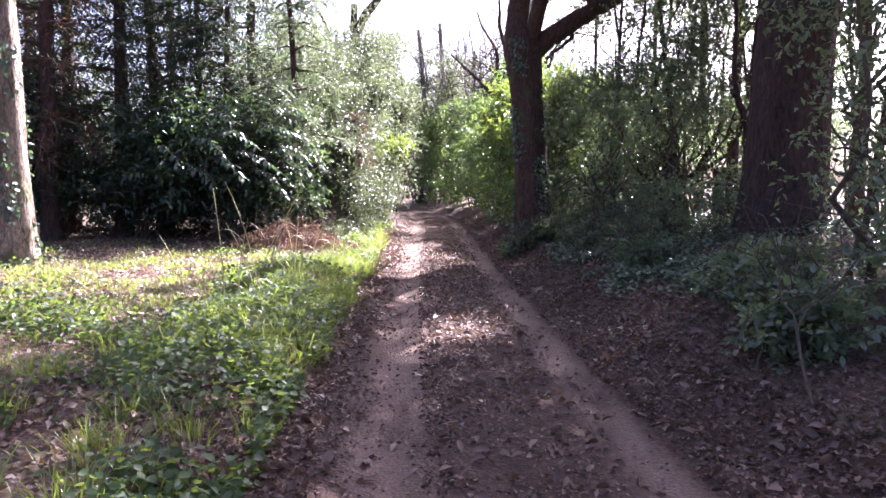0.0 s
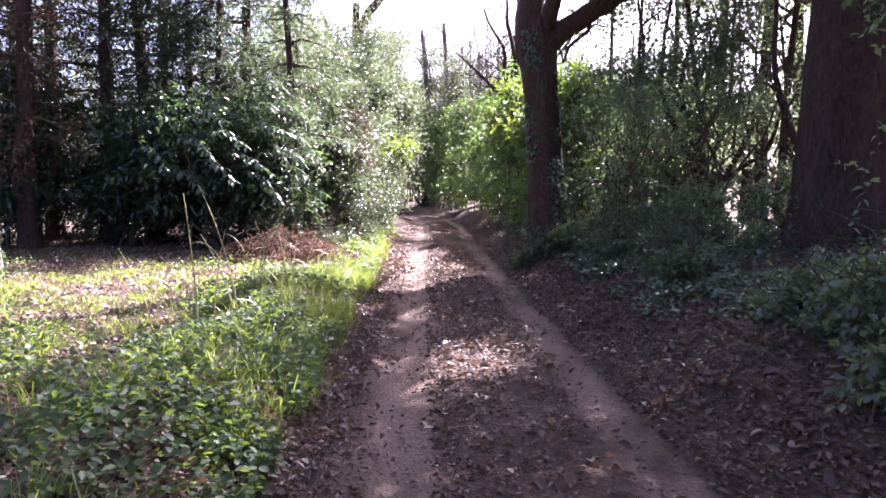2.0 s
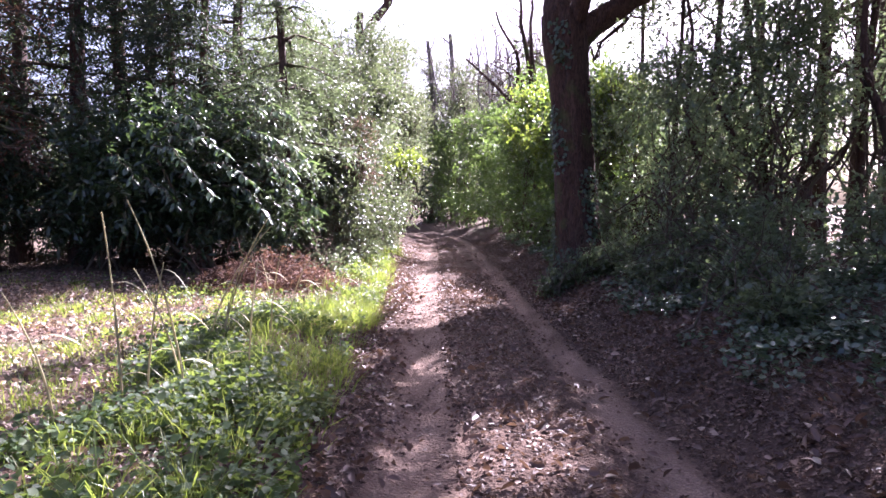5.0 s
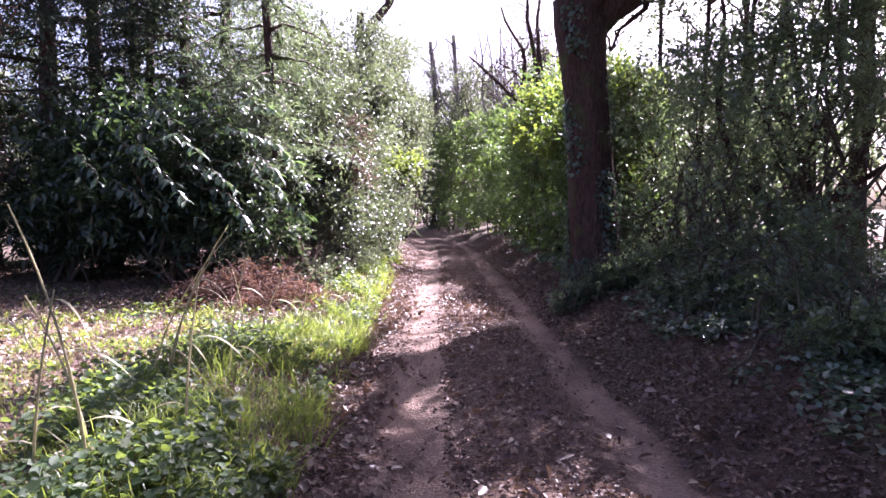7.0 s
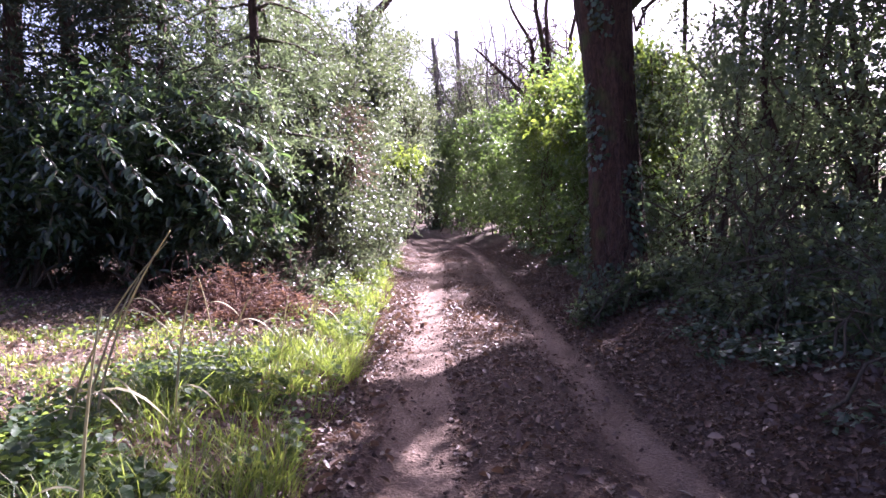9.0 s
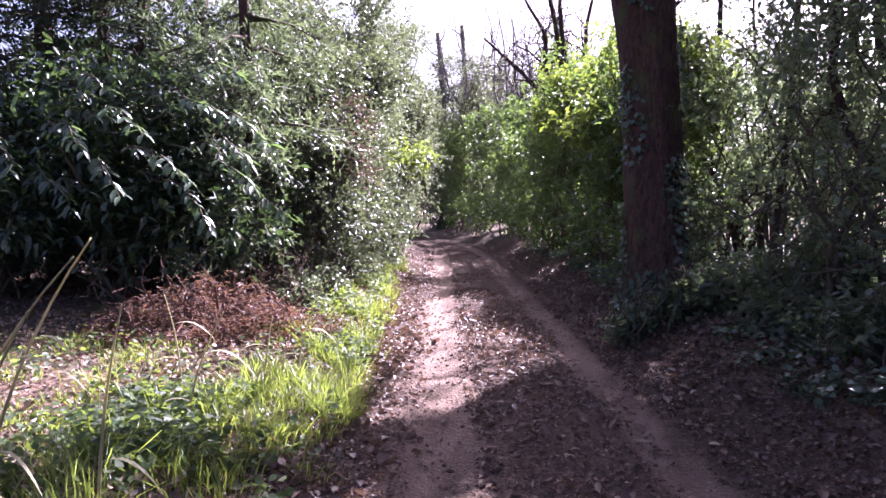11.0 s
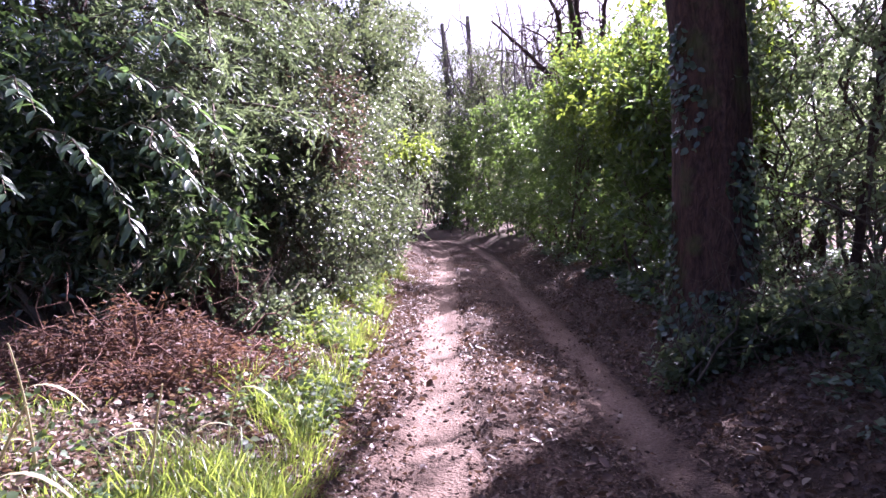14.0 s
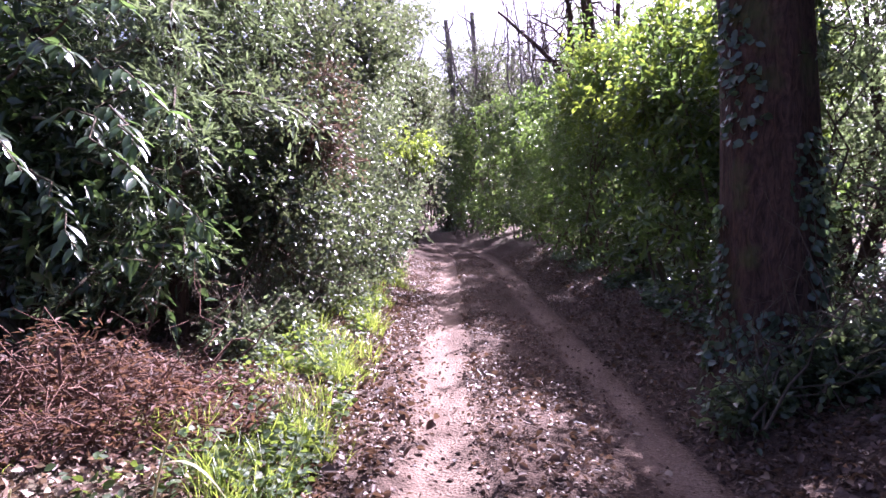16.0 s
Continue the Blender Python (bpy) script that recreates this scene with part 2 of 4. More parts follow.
class Tubes:
    """Collects tapered, bent stems into one mesh."""
    def __init__(self):
        self.v, self.q, self.n = [], [], 0

    def add(self, pts, radii, sides=6, rough=0.0, rng=None):
        pts, radii = np.asarray(pts, float), np.asarray(radii, float)
        k = len(pts)
        tang = np.gradient(pts, axis=0)
        tang /= np.linalg.norm(tang, axis=1)[:, None] + 1e-9
        ref = np.array((1.0, 0, 0)) if abs(tang[0][0]) < 0.8 else np.array((0, 1.0, 0))
        a = np.cross(tang, ref)
        a /= np.linalg.norm(a, axis=1)[:, None] + 1e-9
        b = np.cross(tang, a)
        ang = np.arange(sides) * 2 * math.pi / sides
        rr = radii[:, None] * np.ones(sides)
        if rough and rng is not None:
            rr = rr * (1 + rough * rng.normal(0, 1, sides)[None, :] * 0.7 + rough * rng.normal(0, 1, (k, sides)) * 0.5)
        ring = pts[:, None, :] + rr[..., None] * (np.cos(ang)[None, :, None] * a[:, None, :] + np.sin(ang)[None, :, None] * b[:, None, :])
        self.v.append(ring.reshape(-1, 3))
        i = np.arange(k - 1)[:, None] * sides + np.arange(sides)[None, :]
        j = np.arange(k - 1)[:, None] * sides + (np.arange(sides)[None, :] + 1) % sides
        self.q.append(np.stack([i, j, j + sides, i + sides], -1).reshape(-1, 4) + self.n)
        self.n += k * sides

    def data(self, name, mat):
        return mesh_data(name, np.concatenate(self.v), [np.concatenate(self.q)], mat, True)


def unit(a):
    return a / (np.linalg.norm(a, axis=-1, keepdims=True) + 1e-9)


def leaf_data(name, mat, P, D, rng, length, width, fold=0.25, six=False, up=None, droop=0.0):
    """One small folded blade for each point P, along D."""
    n = len(P)
    D = unit(D)
    up = unit(rng.normal(0, 1, (n, 3)) * 0.7 + np.array((0, 0, 1.0))) if up is None else unit(up)
    S = unit(np.cross(D, up))
    U = np.cross(S, D)
    L = (length * rng.uniform(0.6, 1.3, n))[:, None]
    W = (width * rng.uniform(0.7, 1.25, n))[:, None]
    F = fold * W
    tip = P + L * D - droop * L * np.array((0, 0, 1.0))
    i = np.arange(n)[:, None]
    if six:
        q1, q2 = P + 0.3 * L * D, P + 0.66 * L * D - 0.4 * droop * L * np.array((0, 0, 1.0))
        V = np.stack([P, q1 + 0.46 * W * S + F * U, q2 + 0.42 * W * S + F * U, tip, q2 - 0.42 * W * S + F * U, q1 - 0.46 * W * S + F * U], 1)
        faces = [np.concatenate([i * 6 + np.array([[0, 1, 2, 3]]), i * 6 + np.array([[0, 3, 4, 5]])])]
    else:
        q = P + 0.42 * L * D
        V = np.stack([P, q + 0.5 * W * S + F * U, tip, q - 0.5 * W * S + F * U], 1)
        faces = [np.concatenate([i * 4 + np.array([[0, 1, 2]]), i * 4 + np.array([[0, 2, 3]])])]
    return mesh_data(name, V.reshape(-1, 3), faces, mat)


def blob_points(rng, blobs, n, shell=0.55, gaps=0.0, gap_scale=0.9):
    """Points in and near the skins of some ellipsoids (x, y, z, rx, ry, rz), with holes."""
    B = np.array(blobs, float)
    w = B[:, 3] * B[:, 4] + B[:, 4] * B[:, 5] + B[:, 3] * B[:, 5]
    which = rng.choice(len(B), n * 2, p=w / w.sum())
    d = unit(rng.normal(0, 1, (n * 2, 3)))
    r = rng.uniform(0, 1, n * 2) ** shell * rng.normal(1.0, 0.09, n * 2)
    P = B[which, :3] + d * B[which, 3:] * r[:, None]
    out = unit(d / B[which, 3:])
    if gaps:
        s = P / gap_scale
        g = np.sin(s[:, 0] * 2.3 + 1.7 * np.sin(s[:, 1] * 1.9)) + np.sin(s[:, 1] * 2.9 + 1.3 * np.sin(s[:, 2] * 2.3)) + np.sin(s[:, 2] * 3.1 + 1.9 * np.sin(s[:, 0] * 1.7))
        keep = g > -1.6 + gaps * 2.4 + rng.normal(0, 0.35, n * 2)
        P, out = P[keep], out[keep]
    return P[:n], out[:n]


def sprays(rng, P, out, per, twig, lift=0.1, spread=0.9):
    """Leaves set along short twigs that start at P and grow outwards."""
    n = len(P)
    d = unit(out * 0.8 + rng.normal(0, 0.6, (n, 3)) + np.array((0, 0, lift)))
    s = (np.arange(per)[None, :] + rng.uniform(0, 1, (n, per))) / per
    ln = twig * rng.uniform(0.6, 1.3, (n, 1))
    Q = P[:, None, :] + (s * ln)[..., None] * d[:, None, :]
    Q = Q - (0.12 * ln * s * s)[..., None] * np.array((0, 0, 1.0))
    D = d[:, None, :] * 0.5 + rng.normal(0, spread * 0.75, (n, per, 3))
    return Q.reshape(-1, 3), unit(D.reshape(-1, 3)), d, ln


def stick_data(name, mat, P, d, ln, radius):
    """Thin three-sided twigs."""
    n = len(P)
    a = unit(np.cross(d, np.array((0.3, 0.2, 1.0))))
    b = np.cross(d, a)
    ring = [a, -0.5 * a + 0.87 * b, -0.5 * a - 0.87 * b]
    V = [P + radius * r for r in ring] + [P + ln * d + 0.35 * radius * r for r in ring]
    V = np.stack(V, 1).reshape(-1, 3)
    i = np.arange(n)[:, None] * 6
    q = np.concatenate([i + np.array([[0, 1, 4, 3]]), i + np.array([[1, 2, 5, 4]]), i + np.array([[2, 0, 3, 5]])])
    return mesh_data(name, V, [q], mat)


def bend(rng, a, b, k=6, wobble=0.06):
    a, b = np.asarray(a, float), np.asarray(b, float)
    t = np.linspace(0, 1, k)[:, None]
    ln = np.linalg.norm(b - a)
    off = rng.normal(0, wobble * ln, (k, 3)) * np.sin(t * math.pi) ** 0.7
    return a + (b - a) * t + off


# ---- the lie of the land ----
TRACK_Y = np.array([-60, -10, 0, 3.2, 6.6, 12.8, 20, 30, 38, 46, 55, 70, 110, 300.0])
TRACK_X = np.array([3.2, 1.0, 0.55, 0.42, 0.26, 0.07, -0.1, -0.38, -1.3, -3.35, -6.8, -14, -37, -150.0])


def centre(y):
    y = np.asarray(y, float)
    return (np.interp(y - 2, TRACK_Y, TRACK_X) + np.interp(y, TRACK_Y, TRACK_X) + np.interp(y + 2, TRACK_Y, TRACK_X)) / 3


def ease(a, b, x):
    t = np.clip((x - a) / (b - a), 0, 1)
    return t * t * (3 - 2 * t)


def ripple(x, y):
    return (np.sin(x * 2.1 + 1.3 * np.sin(y * 1.1)) * np.sin(y * 1.7 + 0.9 * np.sin(x * 0.8)) * 0.5
            + np.sin(x * 5.3 + y * 1.9) * np.sin(y * 4.7 - x * 2.2) * 0.22 + np.sin(x * 11.1 - y * 3.0) * np.sin(y * 9.7 + x * 4.1) * 0.12)


def land(x, y):
    """The height of the ground."""
    x, y = np.asarray(x, float), np.asarray(y, float)
    u = x - centre(y)
    rut = -0.055 * np.exp(-((np.abs(u) - 0.72) / 0.2) ** 2) + 0.02 * np.exp(-(u / 0.4) ** 2)
    rut = rut - 0.035 * np.exp(-((u + 0.42) / 0.04) ** 2) - 0.03 * np.exp(-((u - 0.98) / 0.05) ** 2) + 0.03 * np.exp(-((u - 1.12) / 0.07) ** 2) + 0.02 * np.exp(-((u + 1.08) / 0.08) ** 2)
    left = 0.27 * ease(-1.15, -2.1, u) + 0.06 * ease(-2, -6, u)
    top = 0.6 - 0.25 * ease(9, 15, y)
    right = 0.39 * ease(1.15, 2.15, u) + top * ease(2.0, 4.6, u)
    away = ease(9, 22, np.abs(u))
    rough = ripple(x, y) * (0.014 + 0.055 * ease(1.0, 2.2, np.abs(u))) + 0.012 * ripple(x * 4.3, y * 4.1) * ease(0.85, 1.1, np.abs(u)) * (1 - ease(3, 5, np.abs(u)))
    return (rut + left + right) * (1 - 0.6 * away) + rough


def land_strip(name, xs, ys, mat, follow, lift=0.0, worn=False):
    X, Y = np.meshgrid(xs, ys)
    if follow:
        X = X + centre(Y)
    Z = land(X, Y) + lift
    V = np.stack([X, Y, Z], -1).reshape(-1, 3)
    r, c = Y.shape
    i = (np.arange(r - 1)[:, None] * c + np.arange(c - 1)[None, :]).ravel()
    me = mesh_data(name, V, [np.stack([i, i + 1, i + c + 1, i + c], -1)], mat, True)
    if worn:
        u = (X - centre(Y)).ravel()
        half = np.where(u < 0, 0.27, 0.19) + 0.05 * ripple(X * 2.3, Y * 1.1).ravel()
        w = np.clip(np.exp(-((np.abs(u) - 0.72) / half) ** 4) * (0.7 + 0.75 * ripple(X * 3.1, Y * 1.3).ravel() + 0.3 * ripple(X * 9, Y * 4).ravel()), 0, 0.95)
        at = me.attributes.new("worn", "FLOAT", "POINT")
        at.data.foreach_set("value", w.astype(np.float32))
    return me


def graded(a, b, fine, far):
    core = np.arange(a, b + fine, fine)
    out = [b + far * (1 - 0) * (k / 22) ** 3 for k in range(1, 23)]
    low = [a - far * (k / 22) ** 3 for k in range(22, 0, -1)]
    return np.concatenate([low, core, out])


g = land_strip("ground", graded(-12, 10, 0.19, 900), graded(-4, 30, 0.19, 900), M_SOIL, False)
gz = np.empty(len(g.vertices) * 3, np.float32)
g.vertices.foreach_get("co", gz)
gz = gz.reshape(-1, 3)
under = np.abs(gz[:, 0] - centre(gz[:, 1])) < 1.45
gz[under, 2] -= 0.04
g.vertices.foreach_set("co", gz.ravel())
tagged(new("ground", g), "brown woodland floor of soil and dead leaves", "ground", kind="structure")
tagged(new("road", land_strip("road", np.linspace(-1.72, 1.72, 112), np.concatenate([np.arange(-8, 30, 0.13), np.arange(30, 120, 0.8)]), M_ROAD, True, 0.006, True)),
       "brown earth cart track with two pale wheel ruts", "track", kind="structure")


# ---- ground cover ----
def scatter(rng, n, u0, u1, y0, y1, clump=0.0, scale=1.0, fade=1.0):
    """Places beside the track: u is the distance from its middle; fade: thinner towards u1."""
    u, y = u0 + (u1 - u0) * rng.uniform(0, 1, n * 3) ** fade, rng.uniform(y0, y1, n * 3)
    u = u + (rng.normal(0, 0.12, n * 3) + 0.12 * np.sin(y * 1.9) + 0.08 * np.sin(y * 4.3 + 1)) * (u - u0) / (u1 - u0)
    y = y + rng.normal(0, 0.35, n * 3)
    x = u + centre(y)
    if clump:
        f = ripple(x * scale, y * scale) + 0.5 * ripple(x * scale * 2.3 + 5, y * scale * 2.1)
        keep = f > clump + rng.normal(0, 0.12, n * 3)
        x, y = x[keep], y[keep]
    x, y = x[:n], y[:n]
    return np.stack([x, y, land(x, y)], 1)


def stuff(name, me, label, category):
    return tagged(new(name, me), label, category, kind="stuff")


def flat_leaves(name, mat, P, rng, length, width, lift=0.012, tilt=0.35, six=False):
    n = len(P)
    a = rng.uniform(0, 2 * math.pi, n)
    D = np.stack([np.cos(a), np.sin(a), rng.normal(0, tilt * 0.6, n)], 1)
    up = np.stack([rng.normal(0, tilt, n), rng.normal(0, tilt, n), np.ones(n)], 1)
    return leaf_data(name, mat, P + np.array((0, 0, lift)) * rng.uniform(0.4, 1.6, (n, 1)), D, rng, length, width, 0.3, six, up)


def ivy_cover(name, P, rng, label, mat, size=0.06, rise=0.12, tilt=0.5):
    n = len(P)
    P = P + np.stack([np.zeros(n), np.zeros(n), rng.uniform(0.0, 1, n) ** 1.3 * rise + 0.015], 1)
    a = rng.uniform(0, 2 * math.pi, n)
    D = np.stack([np.cos(a), np.sin(a), rng.normal(-0.1, 0.35, n)], 1)
    up = np.stack([rng.normal(0, tilt, n), rng.normal(0, tilt, n), np.ones(n)], 1)
    return stuff(name, leaf_data(name, mat, P, D, rng, size, size * 0.85, 0.12, name == "verge_weeds", up), label, "ivy")


def tufts(rng, centres, blades, spread=0.07):
    """Blade feet gathered in tufts, with the way each leans out of its tuft."""
    n = len(centres)
    off = rng.normal(0, spread, (n, blades, 2))
    P = np.repeat(centres[:, None, :], blades, 1)
    P[..., :2] += off
    P = P.reshape(-1, 3)
    P[:, 2] = land(P[:, 0], P[:, 1]) - 0.01
    return P, off.reshape(-1, 2) / spread


def tuft_grass(name, centres, rng, height, blades, label, mat=M_GRASS, width=0.0032):
    P, off = tufts(rng, centres, blades)
    n = len(P)
    tall = np.repeat(rng.uniform(0.5, 1.35, len(centres)), blades)
    h = (height * tall * rng.uniform(0.5, 1.2, n))[:, None]
    lean = np.concatenate([off * 0.28 + rng.normal(0, 0.22, (n, 2)), np.zeros((n, 1))], 1)
    a = rng.uniform(0, 2 * math.pi, n)
    side = np.stack([np.cos(a), np.sin(a), np.zeros(n)], 1)
    w = width * rng.uniform(0.6, 1.5, (n, 1))
    z = np.array((0, 0, 1.0))
    m1, m2, tip = P + 0.45 * h * z + 0.25 * h * lean, P + 0.78 * h * z + 0.8 * h * lean, P + 0.74 * h * z + 1.6 * h * lean
    V = np.stack([P - w * side, P + w * side, m1 + 0.9 * w * side, m2 + 0.6 * w * side, tip, m2 - 0.6 * w * side, m1 - 0.9 * w * side], 1).reshape(-1, 3)
    i = np.arange(n)[:, None] * 7
    quads = np.concatenate([i + np.array([[0, 1, 2, 6]]), i + np.array([[6, 2, 3, 5]])])
    return stuff(name, mesh_data(name, V, [quads, i + np.array([[5, 3, 4]])], mat), label, "grass")


rg = np.random.default_rng(11)
stuff("fallen_leaves", flat_leaves("fallen_leaves", M_LITTER, np.concatenate([
    scatter(rg, 21000, -1.75, -0.98, 0.5, 28, -0.4, 0.8), scatter(rg, 16000, 1.0, 2.3, 0.5, 30, -0.4, 0.8), scatter(rg, 7000, -0.5, 0.55, 0.5, 30, 0.05, 0.7), scatter(rg, 4500, -0.5, 0.55, 1.5, 15, -0.2, 1.3), scatter(rg, 8000, 1.0, 2.4, 1.5, 14),
    scatter(rg, 2600, -1.2, 1.2, 0.5, 24)]), rg, 0.042, 0.025, 0.016, 0.8), "brown dead leaves scattered over the earth track", "leaves")
stuff("leaf_litter", flat_leaves("leaf_litter", M_LITTER, np.concatenate([
    scatter(rg, 16000, -1.3, -3.0, 1, 22), scatter(rg, 9000, -3.0, -14, 12, 20, fade=1.3), scatter(rg, 26000, 1.5, 14, 1, 26, fade=1.9), scatter(rg, 6000, -1.3, -12, -6, 1, fade=1.4), scatter(rg, 6000, 1.5, 12, -6, 1, fade=1.4)]),
    rg, 0.055, 0.034, 0.025, 0.8), "brown leaf litter covering the woodland floor", "leaves")
# coloured lighter than the other litter to stand in for sun here
stuff("clearing_leaves", flat_leaves("clearing_leaves", M_DRY_SUNLIT, np.concatenate([scatter(rg, 32000, -1.9, -14, 3.2, 13.5, fade=1.5)]), rg, 0.055, 0.036, 0.03, 0.9),
      "dry brown leaves strewn over the clearing, coloured paler for sunlight", "leaves")
stuff("curled_leaves", flat_leaves("curled_leaves", M_LITTER, np.concatenate([scatter(rg, 1500, 0.95, 2.7, 2.5, 16, -0.2, 1.1), scatter(rg, 900, -1.75, -0.95, 3, 16, -0.2, 1.1), scatter(rg, 500, -0.45, 0.5, 3, 16, 0.0, 1.1)]), rg, 0.085, 0.05, 0.03, 1.0, True),
      "large curled brown leaves lying beside the wheel ruts", "leaves")
cp = np.concatenate([scatter(rg, 900, 0.93, 1.25, 2.5, 18), scatter(rg, 1100, -0.5, -0.36, 2.5, 18), scatter(rg, 700, -1.3, -0.98, 2.5, 18), scatter(rg, 500, -1.2, 1.2, 2.5, 16)])
cr = (0.006 + 0.022 * rg.uniform(0, 1, (len(cp), 1)) ** 3)
axes = np.array([(1, 0, 0), (0, 1, 0), (-1, 0, 0), (0, -1, 0), (0, 0, 0.8), (0, 0, -0.8)], float)
cv = cp[:, None, :] + cr[:, None] * (axes[None] + rg.normal(0, 0.28, (len(cp), 6, 3))) + np.array((0, 0, 0.006))
ci = np.arange(len(cp))[:, None] * 6
stuff("earth_clods", mesh_data("earth_clods", cv.reshape(-1, 3), [np.concatenate([ci + np.array([f]) for f in ((0, 1, 4), (1, 2, 4), (2, 3, 4), (3, 0, 4), (1, 0, 5), (2, 1, 5), (3, 2, 5), (0, 3, 5))])], M_ROAD, True),
      "small brown clods and stones crumbled along the ruts", "clods")
ivy_cover("verge_weeds", np.concatenate([scatter(rg, 15000, -1.35, -5.5, 1.5, 6.2, 0.05, 1.1, 1.3), scatter(rg, 5000, -1.35, -2.8, 6, 8, 0.05, 1.3), scatter(rg, 5500, -1.4, -2.9, 7.5, 10.6, 0.12, 1.3), scatter(rg, 1800, -1.4, -2.2, 10.5, 14, 0.15, 1.3),
          scatter(rg, 4500, -1.6, -2.5, 13.5, 24, 0.1, 1.1), scatter(rg, 4500, -2.5, -10, 4, 13, 0.3, 0.9, 1.3), scatter(rg, 5000, -1.3, -7, -6, 2, 0.1, 0.9, 1.4)]), rg,
          "low green weeds and ivy covering the verge", M_WEED, 0.05, 0.18, 0.65)
ivy_cover("bank_ivy", np.concatenate([scatter(rg, 30000, 1.85, 6.5, 8.5, 26, 0.1, 0.9, 1.2), scatter(rg, 9000, 1.7, 5, 7, 13.5, 0.15, 1.2, 1.0), scatter(rg, 8000, 2.3, 6, 3, 8, -0.1, 0.9, 1.2), scatter(rg, 6000, 1.9, 8, -6, 3, 0.1, 0.9, 1.4)]), rg,
          "dark green ivy carpeting the shaded bank", M_IVY, 0.062, 0.13, 0.6)
tuft_grass("verge_grass", np.concatenate([scatter(rg, 120, -1.42, -2.4, 4.8, 10.6, 0.0, 1.2), scatter(rg, 36, -1.5, -4.2, 1.5, 5, 0.0, 0.8), scatter(rg, 66, -1.42, -2.1, 10.4, 15, 0.0, 1.1), scatter(rg, 60, -1.5, -2.3, 15, 23, 0.0, 1.1), scatter(rg, 60, -1.5, -4.5, -6, 2)]), rg, 0.25, 46,
           "fresh green grass tufts growing along the verge")
tuft_grass("clearing_grass", np.concatenate([scatter(rg, 400, -2.3, -13, 4, 13.5, 0.15, 0.7, 1.3), scatter(rg, 260, -2.5, -5.6, 5.5, 11.0, -0.1, 1.1)]), rg, 0.12, 32, "short yellowish grass in the sunny clearing")


# ---- trees and shrubs ----
def shrub(name, place, blobs, rng, label, category, mat, leaf, twigs, per=9, twig=0.4, stems=7, stem_r=0.03, gaps=0.15, six=False, group="", shell=0.5, lift=0.1, droop=0.1, lumps=0, lump=0.55, heart=0.6):
    """A bush: stems from the ground, twigs and leaves. Blobs are measured from its foot."""
    root = empty_thing(name, place, label, category, group)
    whole = blobs
    if lumps:
        c, _ = blob_points(rng, blobs, int(lumps * 0.8), 0.3)
        size = lump * rng.uniform(0.4, 1.35, (len(c), 1))
        core = np.array(blobs, float)
        core[:, 3:] *= heart
        blobs = np.concatenate([np.concatenate([c, size * np.array((1.1, 1.1, 0.55)) * rng.uniform(0.75, 1.25, (len(c), 3))], 1), core])
    P, out = blob_points(rng, blobs, twigs, shell, gaps)
    keep = P[:, 2] > 0.05
    P, out = P[keep], out[keep]
    Q, D, d, ln = sprays(rng, P, out, per, twig, lift)
    part("crown", leaf_data("crown", mat, Q, D, rng, leaf[0], leaf[1], 0.18, six, droop=droop), root)
    part("twig_growth", stick_data("twig_growth", M_STEM, (P - d * 0.25)[::5], d[::5], ln[::5] * 0.9 + 0.25, 0.006), root)["kind"] = "stuff"
    B = np.array(whole, float)
    for _ in range(stems):
        b = B[rng.integers(len(B))]
        foot = np.array((rng.normal(0, 0.25), rng.normal(0, 0.25), -0.12))
        top = b[:3] + rng.normal(0, 0.4, 3) * b[3:]
        top[2] = max(top[2], 0.6)
        tb = Tubes()
        pts = bend(rng, foot, top, 7, 0.05)
        r = stem_r * rng.uniform(0.6, 1.3)
        tb.add(pts, np.linspace(r, r * 0.35, 7), 7, 0.06, rng)
        for _ in range(4):
            s = pts[rng.integers(2, 6)]
            e = s + unit(rng.normal(0, 1, 3) + np.array((0, 0, 0.5))) * rng.uniform(0.5, 1.3)
            tb.add(bend(rng, s, e, 5, 0.08), np.linspace(r * 0.45, r * 0.12, 5), 5)
        part("stem", tb.data("stem", M_STEM), root)
    return root


def at_ground(x, y, sink=0.0):
    return (x, y, float(land(x, y)) - sink)


def trunk_thing(root, rng, height, r0, r1, lean=(0, 0), mat=None, sides=18, flare=0.5, name="trunk", rough=0.05):
    k = 16
    t = np.linspace(0, 1, k)
    h = -0.25 + t * (height + 0.25)
    pts = np.stack([lean[0] * t + 0.03 * np.sin(t * 7 + rng.uniform(0, 6)), lean[1] * t + 0.03 * np.sin(t * 5 + rng.uniform(0, 6)), h], 1)
    rad = r0 + (r1 - r0) * t + flare * r0 * np.exp(-np.maximum(h, 0) / 0.35)
    tb = Tubes()
    tb.add(pts, rad, sides, rough, rng)
    part(name, tb.data(name, mat), root)
    return pts, rad


# the ivy-clad oak at the edge of the track
ro = np.random.default_rng(5)
oak = empty_thing("oak_tree", at_ground(1.95, 14.1), "thick dark oak trunk with climbing ivy and forked limbs", "tree")
tb = Tubes()
zz = np.array([-0.3, 0.0, 0.25, 0.6, 1.2, 2.0, 2.8, 3.4, 4.0, 4.4])
tb.add(np.stack([-0.02 * zz - 0.012 * zz ** 2, 0 * zz, zz], 1), np.array([0.58, 0.50, 0.43, 0.39, 0.365, 0.345, 0.335, 0.35, 0.40, 0.36]), 26, 0.05, ro)
part("trunk", tb.data("trunk", M_OAK), oak)


